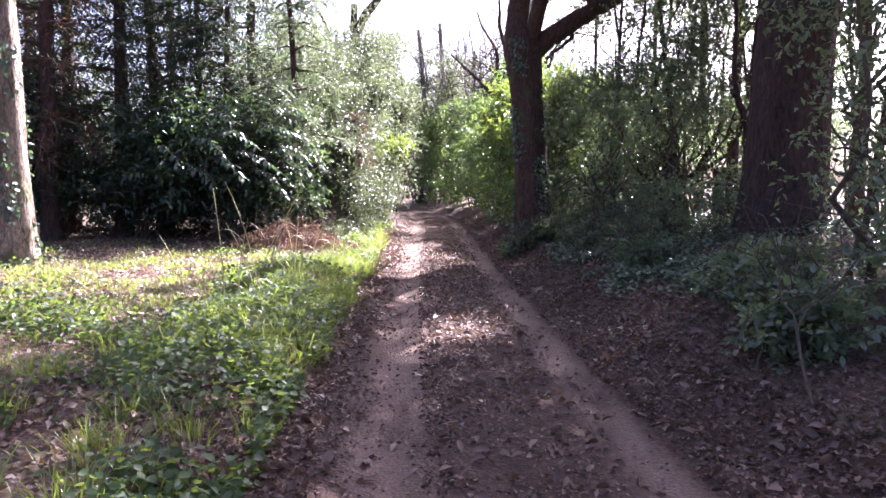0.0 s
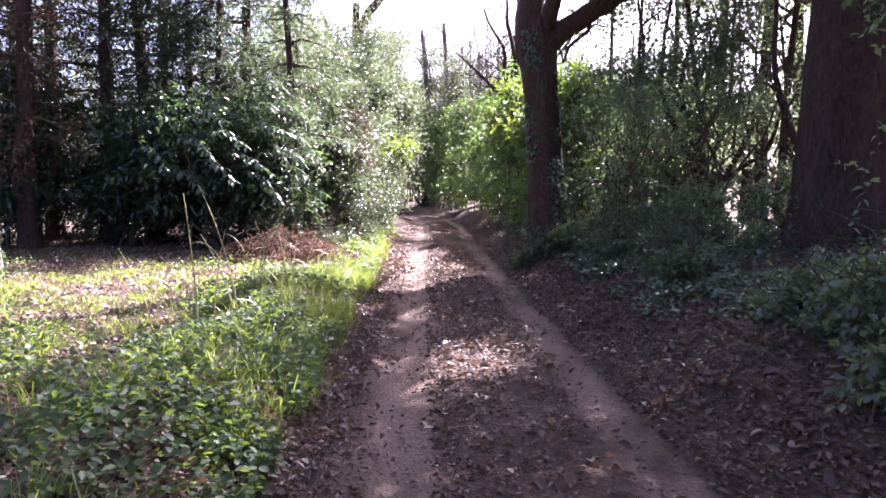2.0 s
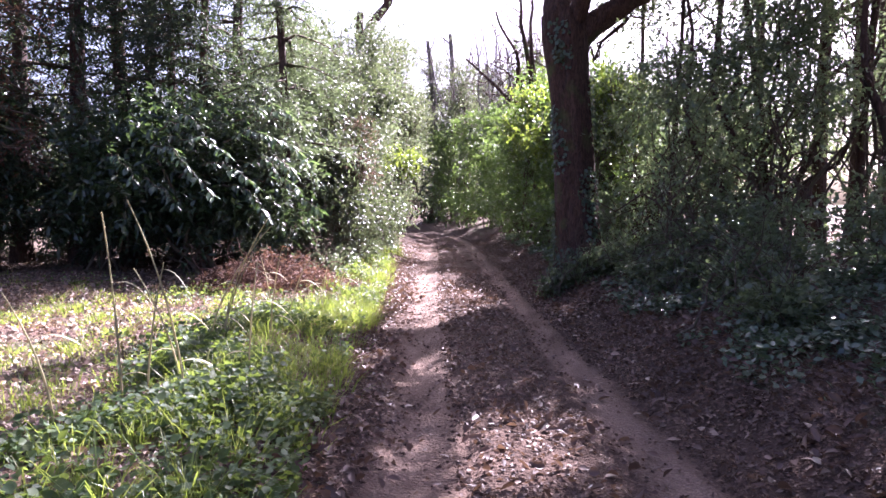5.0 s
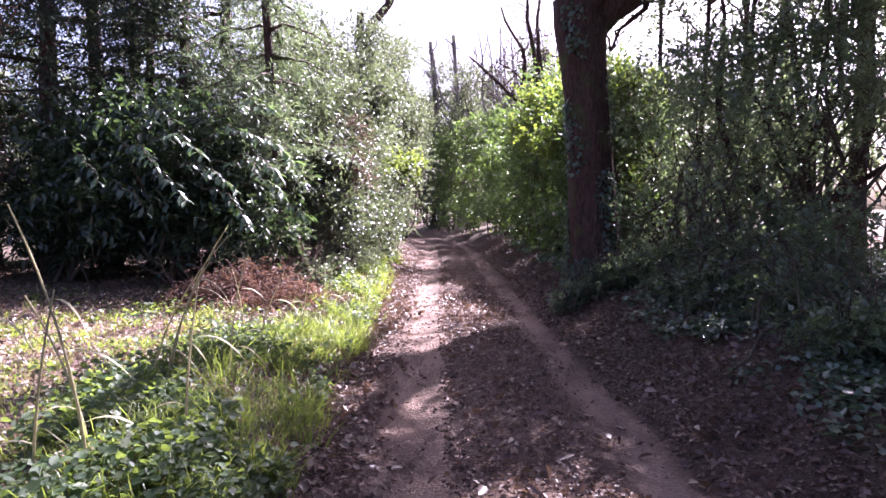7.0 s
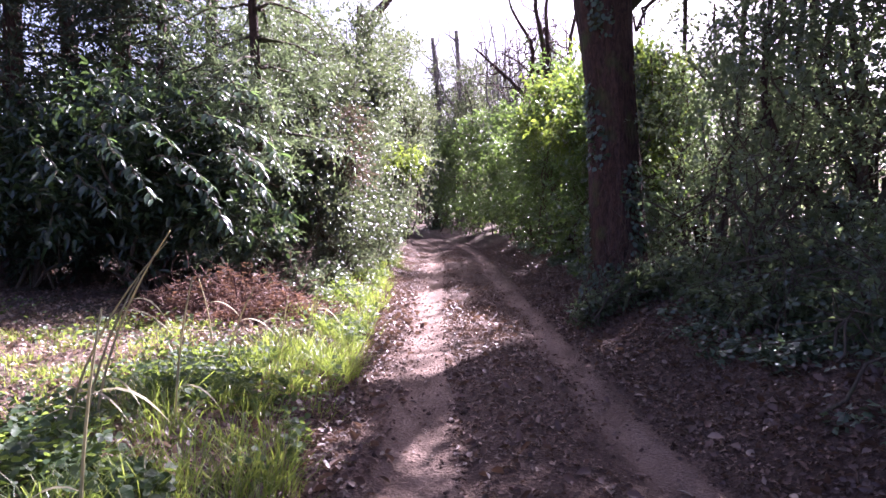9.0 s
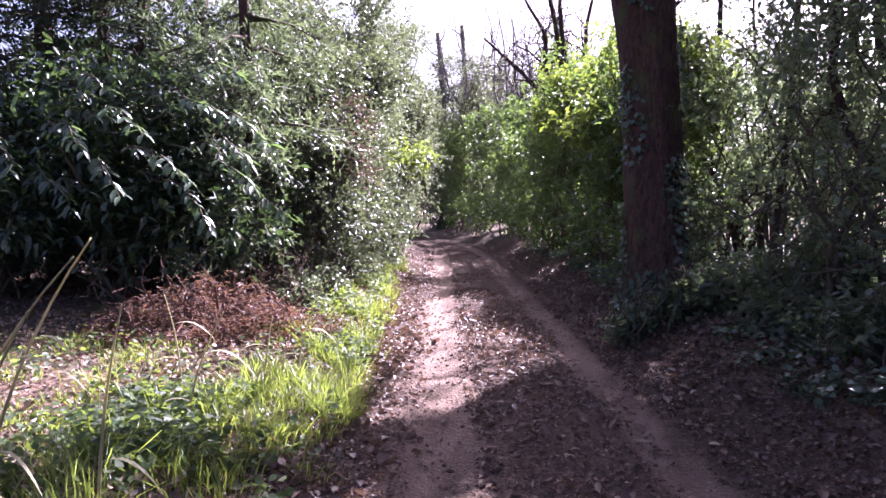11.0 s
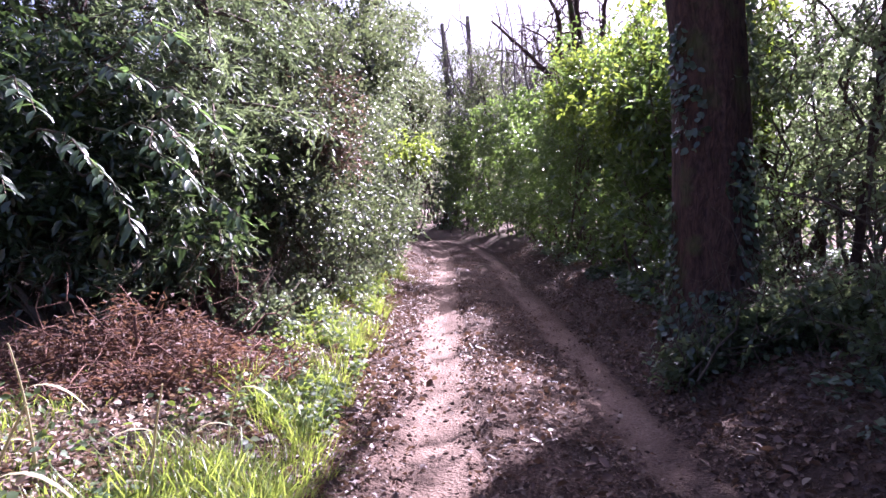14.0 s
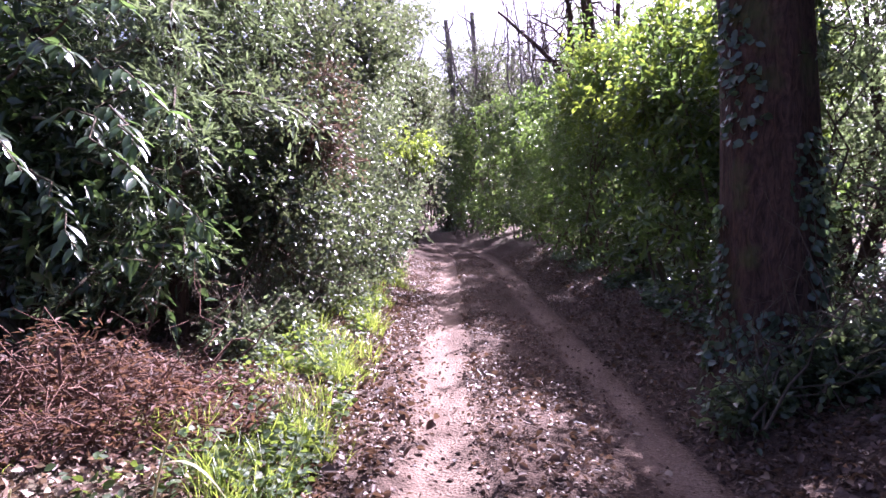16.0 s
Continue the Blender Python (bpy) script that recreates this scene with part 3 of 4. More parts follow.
def limb(root, rng, pts, r0, r1, mat, forks=6, name="limb", reach=1.6):
    tb = Tubes()
    pts = np.asarray(pts, float)
    t = np.linspace(0, len(pts) - 1, len(pts) * 4)
    fine = np.stack([np.interp(t, np.arange(len(pts)), pts[:, i]) for i in range(3)], 1) + rng.normal(0, 0.015, (len(t), 3))
    run = np.linalg.norm(pts[-1] - pts[0])
    f = np.linspace(0, 1, len(t))[:, None]
    fine = fine + 0.045 * run * np.sin(f * rng.uniform(4, 9, 3) + rng.uniform(0, 6, 3)) * np.sin(math.pi * f) 
    tb.add(fine, np.linspace(r0, r1, len(t)), 12, 0.05, rng)
    ends = []
    for _ in range(forks):
        i = rng.integers(len(t) // 3, len(t))
        s = fine[i]
        e = s + unit(rng.normal(0, 1, 3) + np.array((0, 0, 0.7))) * reach * rng.uniform(0.6, 1.3)
        p = bend(rng, s, e, 7, 0.07)
        rr = (r0 + (r1 - r0) * i / len(t)) * 0.4
        tb.add(p, np.linspace(rr, rr * 0.25, 7), 6)
        for _ in range(5):
            j = rng.integers(2, 7)
            e2 = p[j] + unit(rng.normal(0, 1, 3) + np.array((0, 0, 0.3))) * reach * 0.5
            tb.add(bend(rng, p[j], e2, 5, 0.08), np.linspace(rr * 0.3, 0.006, 5), 4)
            ends.append(e2)
    part(name, tb.data(name, mat), root)
    return np.array(ends) if ends else np.zeros((0, 3))


ends = [limb(oak, ro, [(-0.33, 0, 4.0), (-0.55, 0.1, 5.0), (-0.9, 0.2, 6.3), (-1.1, 0.3, 8.5), (-0.8, 0.6, 11)], 0.27, 0.10, M_OAK, 9),
        limb(oak, ro, [(-0.2, 0, 3.9), (0.5, 0.1, 4.5), (1.3, 0.0, 5.1), (2.4, -0.3, 5.6), (3.8, -0.5, 6.6), (5.2, -0.4, 8.0)], 0.22, 0.08, M_OAK, 10)]
E = np.concatenate(ends)
Pc, oc = blob_points(ro, [(-1, 0.5, 9.5, 2.6, 2.6, 2.2), (3.6, -0.3, 7.6, 2.4, 2.0, 1.7), (1.4, 0, 8.8, 2.5, 2.4, 1.9)], 500, 0.7, 0.5)
# unseen leaf masses added overhead to shade the track, verge and bank
Pr, orr = blob_points(ro, [(1.7, -2.2, 7.2, 1.8, 2.8, 1.1), (3.4, -0.4, 7.8, 2.2, 2.0, 1.2), (2.6, -3.2, 8.2, 1.8, 2.2, 1.0), (1.5, -0.3, 6.4, 1.6, 1.4, 0.7), (2.6, 2.2, 6.7, 1.5, 1.5, 0.8), (1.0, 0.6, 7.5, 1.2, 1.2, 0.6), (1.8, 1.7, 6.5, 0.9, 0.9, 0.5), (2.3, 2.2, 6.9, 1.1, 1.1, 0.4), (1.4, 1.3, 6.0, 0.7, 0.7, 0.35), (0.1, -2.9, 8.8, 1.9, 2.1, 0.8), (-1.0, -4.6, 8.9, 1.7, 1.8, 0.8)], 6800, 0.8, 0.2)
Ps, os_ = blob_points(ro, [(2.8, 3.2, 7.4, 1.7, 1.7, 0.6), (2.6, 1.9, 7.0, 1.1, 1.1, 0.5), (4.2, 4.2, 7.6, 1.6, 1.6, 0.6)], 1500, 0.8, 0.1)
Pc, oc = np.concatenate([Pc, Pr, Ps]), np.concatenate([oc, orr, os_])
# limb and sparse leaves added out of view to dapple the track with shadow
limb(oak, ro, [(-0.3, 0.1, 4.2), (0.3, 1.5, 6.4), (1.0, 3.4, 7.8), (1.7, 6.0, 8.7)], 0.14, 0.05, M_OAK, 16, reach=1.9)
Pt, ot = blob_points(ro, [(1.6, 4.7, 8.4, 1.9, 2.2, 0.7), (1.8, 7.4, 8.9, 1.8, 1.8, 0.7)], 150, 0.8, 0.7)
Pc, oc = np.concatenate([Pc, Pt]), np.concatenate([oc, ot])
# a gap cut in the added canopy lets sun reach the middle of the track
Wc = Pc + np.array(oak.location)
Gx, Gy = Wc[:, 0] - sun_from.x / sun_from.z * Wc[:, 2], Wc[:, 1] - sun_from.y / sun_from.z * Wc[:, 2]
keep = ((Gx - 0.3) / 0.62) ** 2 + ((Gy - 7.0) / 0.8) ** 2 > 1.0 + ro.normal(0, 0.45, len(Pc))
Pc, oc = Pc[keep], oc[keep]
Q, D, d, ln = sprays(ro, Pc, oc, 9, 0.4)
# two more unseen limbs, added to carry the shading leaves
limb(oak, ro, [(-0.2, -0.1, 4.1), (0.4, -0.8, 5.6), (1.2, -1.9, 6.8), (2.2, -3.3, 8.0)], 0.17, 0.06, M_OAK, 10)
limb(oak, ro, [(-0.9, 0.2, 6.3), (-0.6, -1.2, 7.6), (-0.3, -2.8, 8.6), (-0.9, -4.8, 9.0)], 0.13, 0.05, M_OAK, 10)
# most of this crown is the added shading foliage
part("crown", leaf_data("crown", M_HOLLY, Q, D, ro, 0.09, 0.055, 0.2), oak)
# ivy on the trunk
n = 4200
hh, aa = ro.uniform(0, 1, n) ** 1.2 * 4.2, ro.uniform(0, 2 * math.pi, n)
keep = np.sin(hh * 3 + aa * 2) + np.sin(aa * 3 - hh * 1.3) > 0.1 + hh * 0.18 - 1.2 * (hh < 0.5)
hh, aa = hh[keep], aa[keep]
rr = np.interp(hh, zz, [0.58, 0.50, 0.43, 0.39, 0.365, 0.345, 0.335, 0.35, 0.40, 0.36]) + 0.02
Pi = np.stack([-0.02 * hh - 0.012 * hh ** 2 + rr * np.cos(aa), rr * np.sin(aa), hh], 1)
outw = np.stack([np.cos(aa), np.sin(aa), np.zeros(len(aa))], 1)
part("ivy", leaf_data("ivy", M_IVY, Pi, np.array((0, 0, -1.0)) + outw * 0.5 + ro.normal(0, 0.5, Pi.shape), ro, 0.07, 0.06, 0.12, True, outw + ro.normal(0, 0.3, Pi.shape)), oak, "glossy climbing ivy")

# the massive dark conifer on the bank
rc = np.random.default_rng(6)
cedar = empty_thing("cedar_tree", at_ground(4.45, 8.6), "massive dark conifer trunk with furrowed bark on the bank", "tree")
trunk_thing(cedar, rc, 12, 0.47, 0.36, (0.5, 0.2), M_CEDAR, 30, 0.3, rough=0.07)
# third lump: extra foliage added only to keep sun off the bank
Pc, oc = blob_points(rc, [(0.2, 0.1, 6.6, 3.0, 3.0, 2.2), (0.5, 0.3, 10, 2.8, 2.8, 2.8), (0.5, 1.3, 5.6, 1.6, 1.6, 1.1)], 2500, 0.7, 0.38)
Q, D, d, ln = sprays(rc, Pc, oc, 12, 0.5, -0.4)
part("crown", leaf_data("crown", M_CONIFER, Q, D, rc, 0.17, 0.06, 0.1), cedar)
for _ in range(14):
    h = rc.uniform(3.5, 10)
    a = rc.uniform(0, 2 * math.pi)
    limb(cedar, rc, [(0.04 * h, 0, h), (1.0 * math.cos(a), 1.0 * math.sin(a), h + 0.2), (2.0 * math.cos(a), 2.0 * math.sin(a), h - 0.2)], 0.07, 0.02, M_CEDAR, 2, "branch", 0.8)

Pl, ol = blob_points(rc, [(-0.1, -1.3, 3.4, 1.4, 0.6, 1.1), (0.6, -1.0, 4.2, 1.2, 0.6, 0.9)], 620, 0.8, 0.3)
Q, D, d, ln = sprays(rc, Pl, ol, 11, 0.45, -0.5)
part("hanging_foliage", leaf_data("hanging_foliage", M_CONIFER, Q, D, rc, 0.11, 0.04, 0.1), cedar, "dark drooping foliage")
for x, z in ((-0.7, 3.9), (0.1, 4.3), (0.8, 4.6), (-0.3, 3.3)):
    limb(cedar, rc, [(0.1 * x, -0.2, z + 0.4), (x * 0.6, -0.9, z + 0.3), (x, -1.6, z - 0.3)], 0.035, 0.01, M_CEDAR, 2, "branch", 0.6)

# the sunlit pine at the clearing's near edge
rp = np.random.default_rng(8)
pine = empty_thing("pine_tree", at_ground(-6.3, 9.6), "tall pine with sunlit flaking brown bark and moss", "tree")
trunk_thing(pine, rp, 13, 0.26, 0.15, (-0.1, 0.1), M_PINE, 26, 0.35, rough=0.1)
Pc, oc = blob_points(rp, [(0, 0, 10, 2.4, 2.4, 2.6)], 1200, 0.7, 0.3)
Q, D, d, ln = sprays(rp, Pc, oc, 12, 0.5, -0.2)
part("crown", leaf_data("crown", M_CONIFER, Q, D, rp, 0.09, 0.02, 0.1), pine)

n = 1500
hh, aa = rp.uniform(0, 1, n) ** 1.6 * 3.2, rp.uniform(0, 2 * math.pi, n)
hold = np.sin(hh * 3 + aa * 2) + np.sin(aa * 3 - hh) > 0.35
hh, aa = hh[hold], aa[hold]
rr = 0.26 - 0.008 * hh + 0.09 * np.exp(-hh / 0.35) + 0.015
outw = np.stack([np.cos(aa), np.sin(aa), np.zeros(len(aa))], 1)
Pi = outw * rr[:, None] + np.stack([0 * hh, 0 * hh, hh], 1)
part("ivy", leaf_data("ivy", M_IVY, Pi, np.array((0, 0, -1.0)) + outw * 0.5 + rp.normal(0, 0.5, Pi.shape), rp, 0.07, 0.06, 0.12, True, outw + rp.normal(0, 0.3, Pi.shape)), pine, "climbing ivy")


def conifer(x, y, height, radius, seed, mat=M_CONIFER, low=1.0, label="tall dark conifer with drooping branches behind the clearing", dense=1.0, r0=0.2):
    rng = np.random.default_rng(seed)
    root = empty_thing("conifer", at_ground(x, y), label, "tree", "conifers behind the clearing")
    trunk_thing(root, rng, height, r0, 0.05, (rng.normal(0, 0.2), rng.normal(0, 0.2)), M_CEDAR, 12, 0.3)
    P, D0, R = [], [], []
    tb = Tubes()
    z = low
    while z < height - 0.4:
        f = 1 - (z - low) / (height - low)
        for _ in range(5):
            a = rng.uniform(0, 2 * math.pi)
            ln = radius * (0.25 + 0.75 * f ** 0.7) * rng.uniform(0.6, 1.15)
            s = np.linspace(0, 1, 7)
            pts = np.stack([np.cos(a) * ln * s, np.sin(a) * ln * s, z + 0.15 * ln * s - 0.42 * ln * s ** 2 + rng.normal(0, 0.03, 7)], 1)
            tb.add(pts, np.linspace(0.03, 0.006, 7), 4)
            m = int(12 * ln * dense)
            t = rng.uniform(0.12, 1, m)
            c = np.stack([np.interp(t, s, pts[:, i]) for i in range(3)], 1)
            side = np.array((-math.sin(a), math.cos(a), 0)) * rng.choice((-1, 1), m)[:, None]
            P.append(c)
            D0.append(unit(side * 0.8 + np.array((math.cos(a), math.sin(a), 0)) * 0.7 + np.array((0, 0, -0.35)) + rng.normal(0, 0.25, (m, 3))))
        z += rng.uniform(0.28, 0.5)
    P, D0 = np.concatenate(P), np.concatenate(D0)
    Q, D, d, ln = sprays(rng, P, D0, 13 if mat == M_CYPRESS else (8 if dense > 1 else 6), 0.42, -0.15, 0.32)
    part("bough_growth", tb.data("bough_growth", M_STEM), root)["kind"] = "stuff"
    part("crown", leaf_data("crown", mat, Q, D, rng, 0.10 if mat == M_CYPRESS else 0.13, 0.02 if mat == M_CYPRESS else (0.034 if dense > 1 else 0.04), 0.1), root)
    return root


conifer(-9.6, 17.0, 12, 2.4, 21)
conifer(-7.4, 17.5, 11, 2.2, 22)
conifer(-12.0, 19.5, 13, 2.8, 23)
conifer(-8.7, 14.6, 11, 1.7, 24, M_BROWN, 1.8, "tall conifer with browning needles at the clearing's edge", 0.7)
conifer(-5.4, 19.0, 10, 2.2, 25)
conifer(-14.5, 16.0, 12, 2.6, 26)
conifer(-8.8, 21.5, 14, 2.6, 27)
conifer(-7.9, 16.2, 12, 2.3, 30, M_CONIFER, 0.8, dense=1.2)
conifer(-5.2, 15.9, 8.5, 2.0, 32, M_CONIFER, 0.9, dense=1.7, r0=0.1)

# the evergreen bushes behind the clearing and along the track, sunward face
rb = np.random.default_rng(31)
conifer(-3.3, 15.25, 8.0, 1.75, 28, M_CYPRESS, 0.9, "pale green feathery cypress rising out of the bushes", 2.3, 0.09)
conifer(-6.0, 16.6, 9.0, 1.9, 29, M_CONIFER, 0.9, "dark feathery cypress rising out of the bushes", 1.6, 0.1)
laurel = shrub("laurel_bush", at_ground(-4.7, 14.9), [(0, 0, 1.5, 1.5, 1.1, 1.2), (-1.4, 0.2, 1.5, 1.3, 1.1, 0.9), (0.8, 0.1, 1.7, 0.9, 0.9, 1.0)], rb,
      "large dark green laurel bush with glossy leaves", "bush", M_LAUREL, (0.15, 0.062), 1050, 9, 0.5, 9, 0.04, 0.0, True, droop=0.2, lumps=28, lump=0.6)
shrub("laurel_bush", at_ground(-6.9, 15.2), [(0, 0, 1.5, 1.5, 1.3, 1.2), (0.4, 0.3, 2.3, 1.2, 1.1, 0.9)], rb,
      "large dark green laurel bush with glossy leaves", "bush", M_LAUREL, (0.15, 0.06), 900, 9, 0.5, 7, 0.04, 0.0, True, droop=0.2, lumps=28, lump=0.55)
shrub("laurel_bush", at_ground(-9.3, 15.0), [(0, 0, 1.6, 1.5, 1.2, 1.5), (0.4, 0.3, 2.8, 1.3, 1.1, 1.3)], rb,
      "large dark green laurel bush with glossy leaves", "bush", M_LAUREL, (0.145, 0.052), 1200, 9, 0.45, 7, 0.04, 0.0, False, lumps=24, lump=0.5)
shrub("holly_bush", at_ground(-2.75, 16.6), [(0, 0, 1.0, 0.85, 1.5, 1.0), (-0.2, 0.6, 2.6, 0.95, 1.5, 1.4), (-0.3, 0.8, 4.2, 0.9, 1.3, 1.3)], rb,
      "dense holly bush with small glossy sunlit leaves", "bush", M_HOLLY, (0.068, 0.042), 4200, 9, 0.32, 8, 0.03, 0.0, False, lumps=46, lump=0.5, heart=0.72)
shrub("holly_bush", at_ground(-2.75, 19.8), [(0, 0, 1.2, 0.9, 1.6, 1.2), (-0.2, 0.4, 3.1, 1.0, 1.6, 1.5), (0, 0.8, 4.6, 0.9, 1.3, 1.2)], rb,
      "dense holly bush with small glossy sunlit leaves", "bush", M_HOLLY, (0.085, 0.05), 2700, 9, 0.34, 8, 0.03, 0.0, False, lumps=44, lump=0.55, heart=0.72)
for i, (x, y, h) in enumerate([(-2.75, 23.2, 6.0), (-2.75, 27.0, 7.2), (-2.9, 31.0, 8.4), (-3.6, 35.5, 10.2), (-5.3, 40.0, 10.4), (-5.4, 24.0, 8.2), (-5.8, 30.0, 9.4), (-4.6, 20.6, 6.6)]):
    shrub("hedge_shrub", at_ground(x, y), [(0, 0, h * 0.22, 1.0, 2.0, h * 0.24), (-0.2, 0.3, h * 0.55, 1.1, 1.9, h * 0.28), (-0.2, 0, h * 0.82, 0.9, 1.5, h * 0.2)],
          np.random.default_rng(40 + i), "tall green shrub in the sunlit hedgerow", "bush", M_WOODS if i % 3 == 2 else M_HEDGE, (0.11, 0.06), 950, 9, 0.4, 5, 0.035, 0.0, False, "hedgerow shrubs", lumps=28, lump=0.8)

for i, (x, y, z, w) in enumerate([(-3.1, 39.0, 5.6, 1.3), (-3.5, 46.5, 6.6, 1.7), (-2.75, 33.0, 5.2, 0.8)]):
    shrub("overhanging_tree", at_ground(x, y), [(0.3, 0, z - 1.2, w, w * 1.2, 1.4), (0.35, 0.2, z + 0.6, w * 1.05, w * 1.3, 1.6), (0.1, 0, z + 2.6, w * 0.8, w, 1.3)], np.random.default_rng(520 + i),
          "grey-green tree leaning over the far end of the track", "tree", M_WOODS, (0.12, 0.07), 900, 9, 0.45, 6, 0.07, 0.05, False, "trees leaning over the track", 0.6, lumps=30, lump=0.6)
shrub("hedge_bough", at_ground(-2.2, 23.9), [(0.75, 0.1, 2.65, 0.4, 0.5, 0.22), (0.35, 0, 2.8, 0.5, 0.5, 0.25)], np.random.default_rng(530), "leafy bough with bright green leaves reaching over the track", "branch",
      M_BACKLIT, (0.12, 0.05), 70, 8, 0.35, 2, 0.02, 0.0, True, droop=0.3)

for i, (x, y) in enumerate([(-11.5, 18.0), (-9.0, 18.6), (-6.6, 18.4), (-4.6, 17.6), (-13.5, 17.0), (-11.8, 15.6)]):
    shrub("undergrowth_bush", at_ground(x, y), [(0, 0, 0.9, 1.4, 0.8, 0.9), (0.3, 0, 1.7, 1.1, 0.7, 0.8)], np.random.default_rng(500 + i), "dark undergrowth bush beneath the conifers", "bush",
          M_HOLLY, (0.12, 0.065), 430, 9, 0.4, 4, 0.02, 0.0, False, "undergrowth", 0.6, lumps=18, lump=0.5)

for i, (x, y, h, w) in enumerate([(-2.5, 14.7, 0.3, 0.28), (-2.4, 15.5, 0.4, 0.3), (-2.25, 16.6, 0.5, 0.32), (-2.2, 17.9, 0.55, 0.35), (-2.15, 19.4, 0.6, 0.35), (-2.15, 21.2, 0.7, 0.4), (-2.15, 23.2, 0.8, 0.4)]):
    shrub("bramble_bush", at_ground(x, y), [(0, 0, h * 0.4, w, w * 1.4, h * 0.5), (-0.15, 0.2, h * 0.8, w * 0.8, w, h * 0.4)], np.random.default_rng(560 + i), "low sunlit bramble and ivy at the hedge's foot", "bush",
          M_HEDGE, (0.06, 0.042), 200, 8, 0.24, 5, 0.01, 0.25, False, "brambles at the hedge's foot", 0.6)

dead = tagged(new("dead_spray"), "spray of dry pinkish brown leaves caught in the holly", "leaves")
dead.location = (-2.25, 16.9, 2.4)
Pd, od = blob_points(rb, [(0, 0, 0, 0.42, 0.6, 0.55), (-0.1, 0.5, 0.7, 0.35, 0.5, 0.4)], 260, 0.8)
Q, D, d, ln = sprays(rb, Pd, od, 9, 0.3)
part("crown", leaf_data("crown", M_DRY_SUNLIT, Q, D, rb, 0.06, 0.034, 0.2), dead)
part("twig_growth", stick_data("twig_growth", M_TWIG, Pd - d * 0.6, d, ln + 0.5, 0.005), dead)["kind"] = "stuff"

# overhanging laurel boughs with large single leaves
def single_leaf(length, width, mat=M_LAUREL_LEAF):
    t = np.linspace(0, 1, 6)
    w = width * 0.5 * np.sin(math.pi * np.clip(t, 0.03, 0.985)) ** 0.75
    z = -0.25 * length * t ** 2
    mid = np.stack([t * length, 0 * t, z], 1)
    lf = np.stack([t * length, w, z + 0.3 * w], 1)
    rt = np.stack([t * length, -w, z + 0.3 * w], 1)
    j = np.arange(5)
    return mesh_data("leaf", np.concatenate([mid, lf, rt]), [np.stack([j, j + 1, j + 7, j + 6], 1), np.stack([j, j + 12, j + 13, j + 1], 1)], mat, True)


LEAVES = [single_leaf(0.175, 0.056), single_leaf(0.15, 0.052), single_leaf(0.2, 0.062)]
foot = np.array(laurel.location)
rl = np.random.default_rng(33)
for tip, start in [((-2.45, 13.3, 2.2), (-3.7, 14.2, 2.7)), ((-2.6, 13.05, 1.75), (-3.9, 14.0, 2.3)), ((-2.95, 12.95, 2.55), (-4.1, 14.0, 2.6)), ((-3.15, 12.75, 1.8), (-4.4, 13.8, 2.2)),
                   ((-3.55, 12.6, 2.25), (-4.8, 13.8, 2.6)), ((-2.4, 13.7, 1.4), (-3.7, 14.4, 2.0)), ((-3.8, 12.6, 1.65), (-4.8, 13.8, 2.0)), ((-3.1, 13.2, 1.3), (-4.2, 14.2, 1.9)), ((-2.8, 13.4, 2.95), (-4.0, 14.3, 3.0)),
                   ((-4.2, 12.7, 2.1), (-5.3, 13.9, 2.5)), ((-4.5, 12.9, 1.5), (-5.5, 14.0, 2.0)), ((-4.0, 12.9, 2.75), (-5.2, 14.0, 2.8)), ((-2.7, 13.2, 2.0), (-3.5, 14.2, 2.3)), ((-5.2, 13.0, 1.9), (-6.2, 14.2, 2.4))]:
    a, b = np.array(start) - foot, np.array(tip) - foot
    pts = bend(rl, a, b, 9, 0.03)
    pts[:, 2] += 0.16 * np.sin(np.linspace(0, math.pi, 9))
    tb = Tubes()
    tb.add(pts, np.linspace(0.014, 0.004, 9), 6)
    bough = part("branch", tb.data("branch", M_STEM), laurel, "arching laurel branch with large leaves")
    for k in range(26):
        f = 0.18 + 0.82 * (k + rl.uniform(0, 1)) / 26
        p = np.array([np.interp(f * 8, np.arange(9), pts[:, c]) for c in range(3)])
        along = unit(b - a)
        side = unit(np.cross(along, (0, 0, 1.0))) * (1 if k % 2 else -1)
        d = unit(along * 0.7 + side * 0.7 + np.array((0, 0, -0.35)) + rl.normal(0, 0.22, 3))
        y_ax = unit(np.cross((0.2 * rl.normal(), 0.2 * rl.normal(), 1.0), d))
        z_ax = np.cross(d, y_ax)
        lf = part("leaf", LEAVES[k % 3], bough)
        lf.matrix_local = Matrix(((d[0], y_ax[0], z_ax[0], p[0]), (d[1], y_ax[1], z_ax[1], p[1]), (d[2], y_ax[2], z_ax[2], p[2]), (0, 0, 0, 1)))

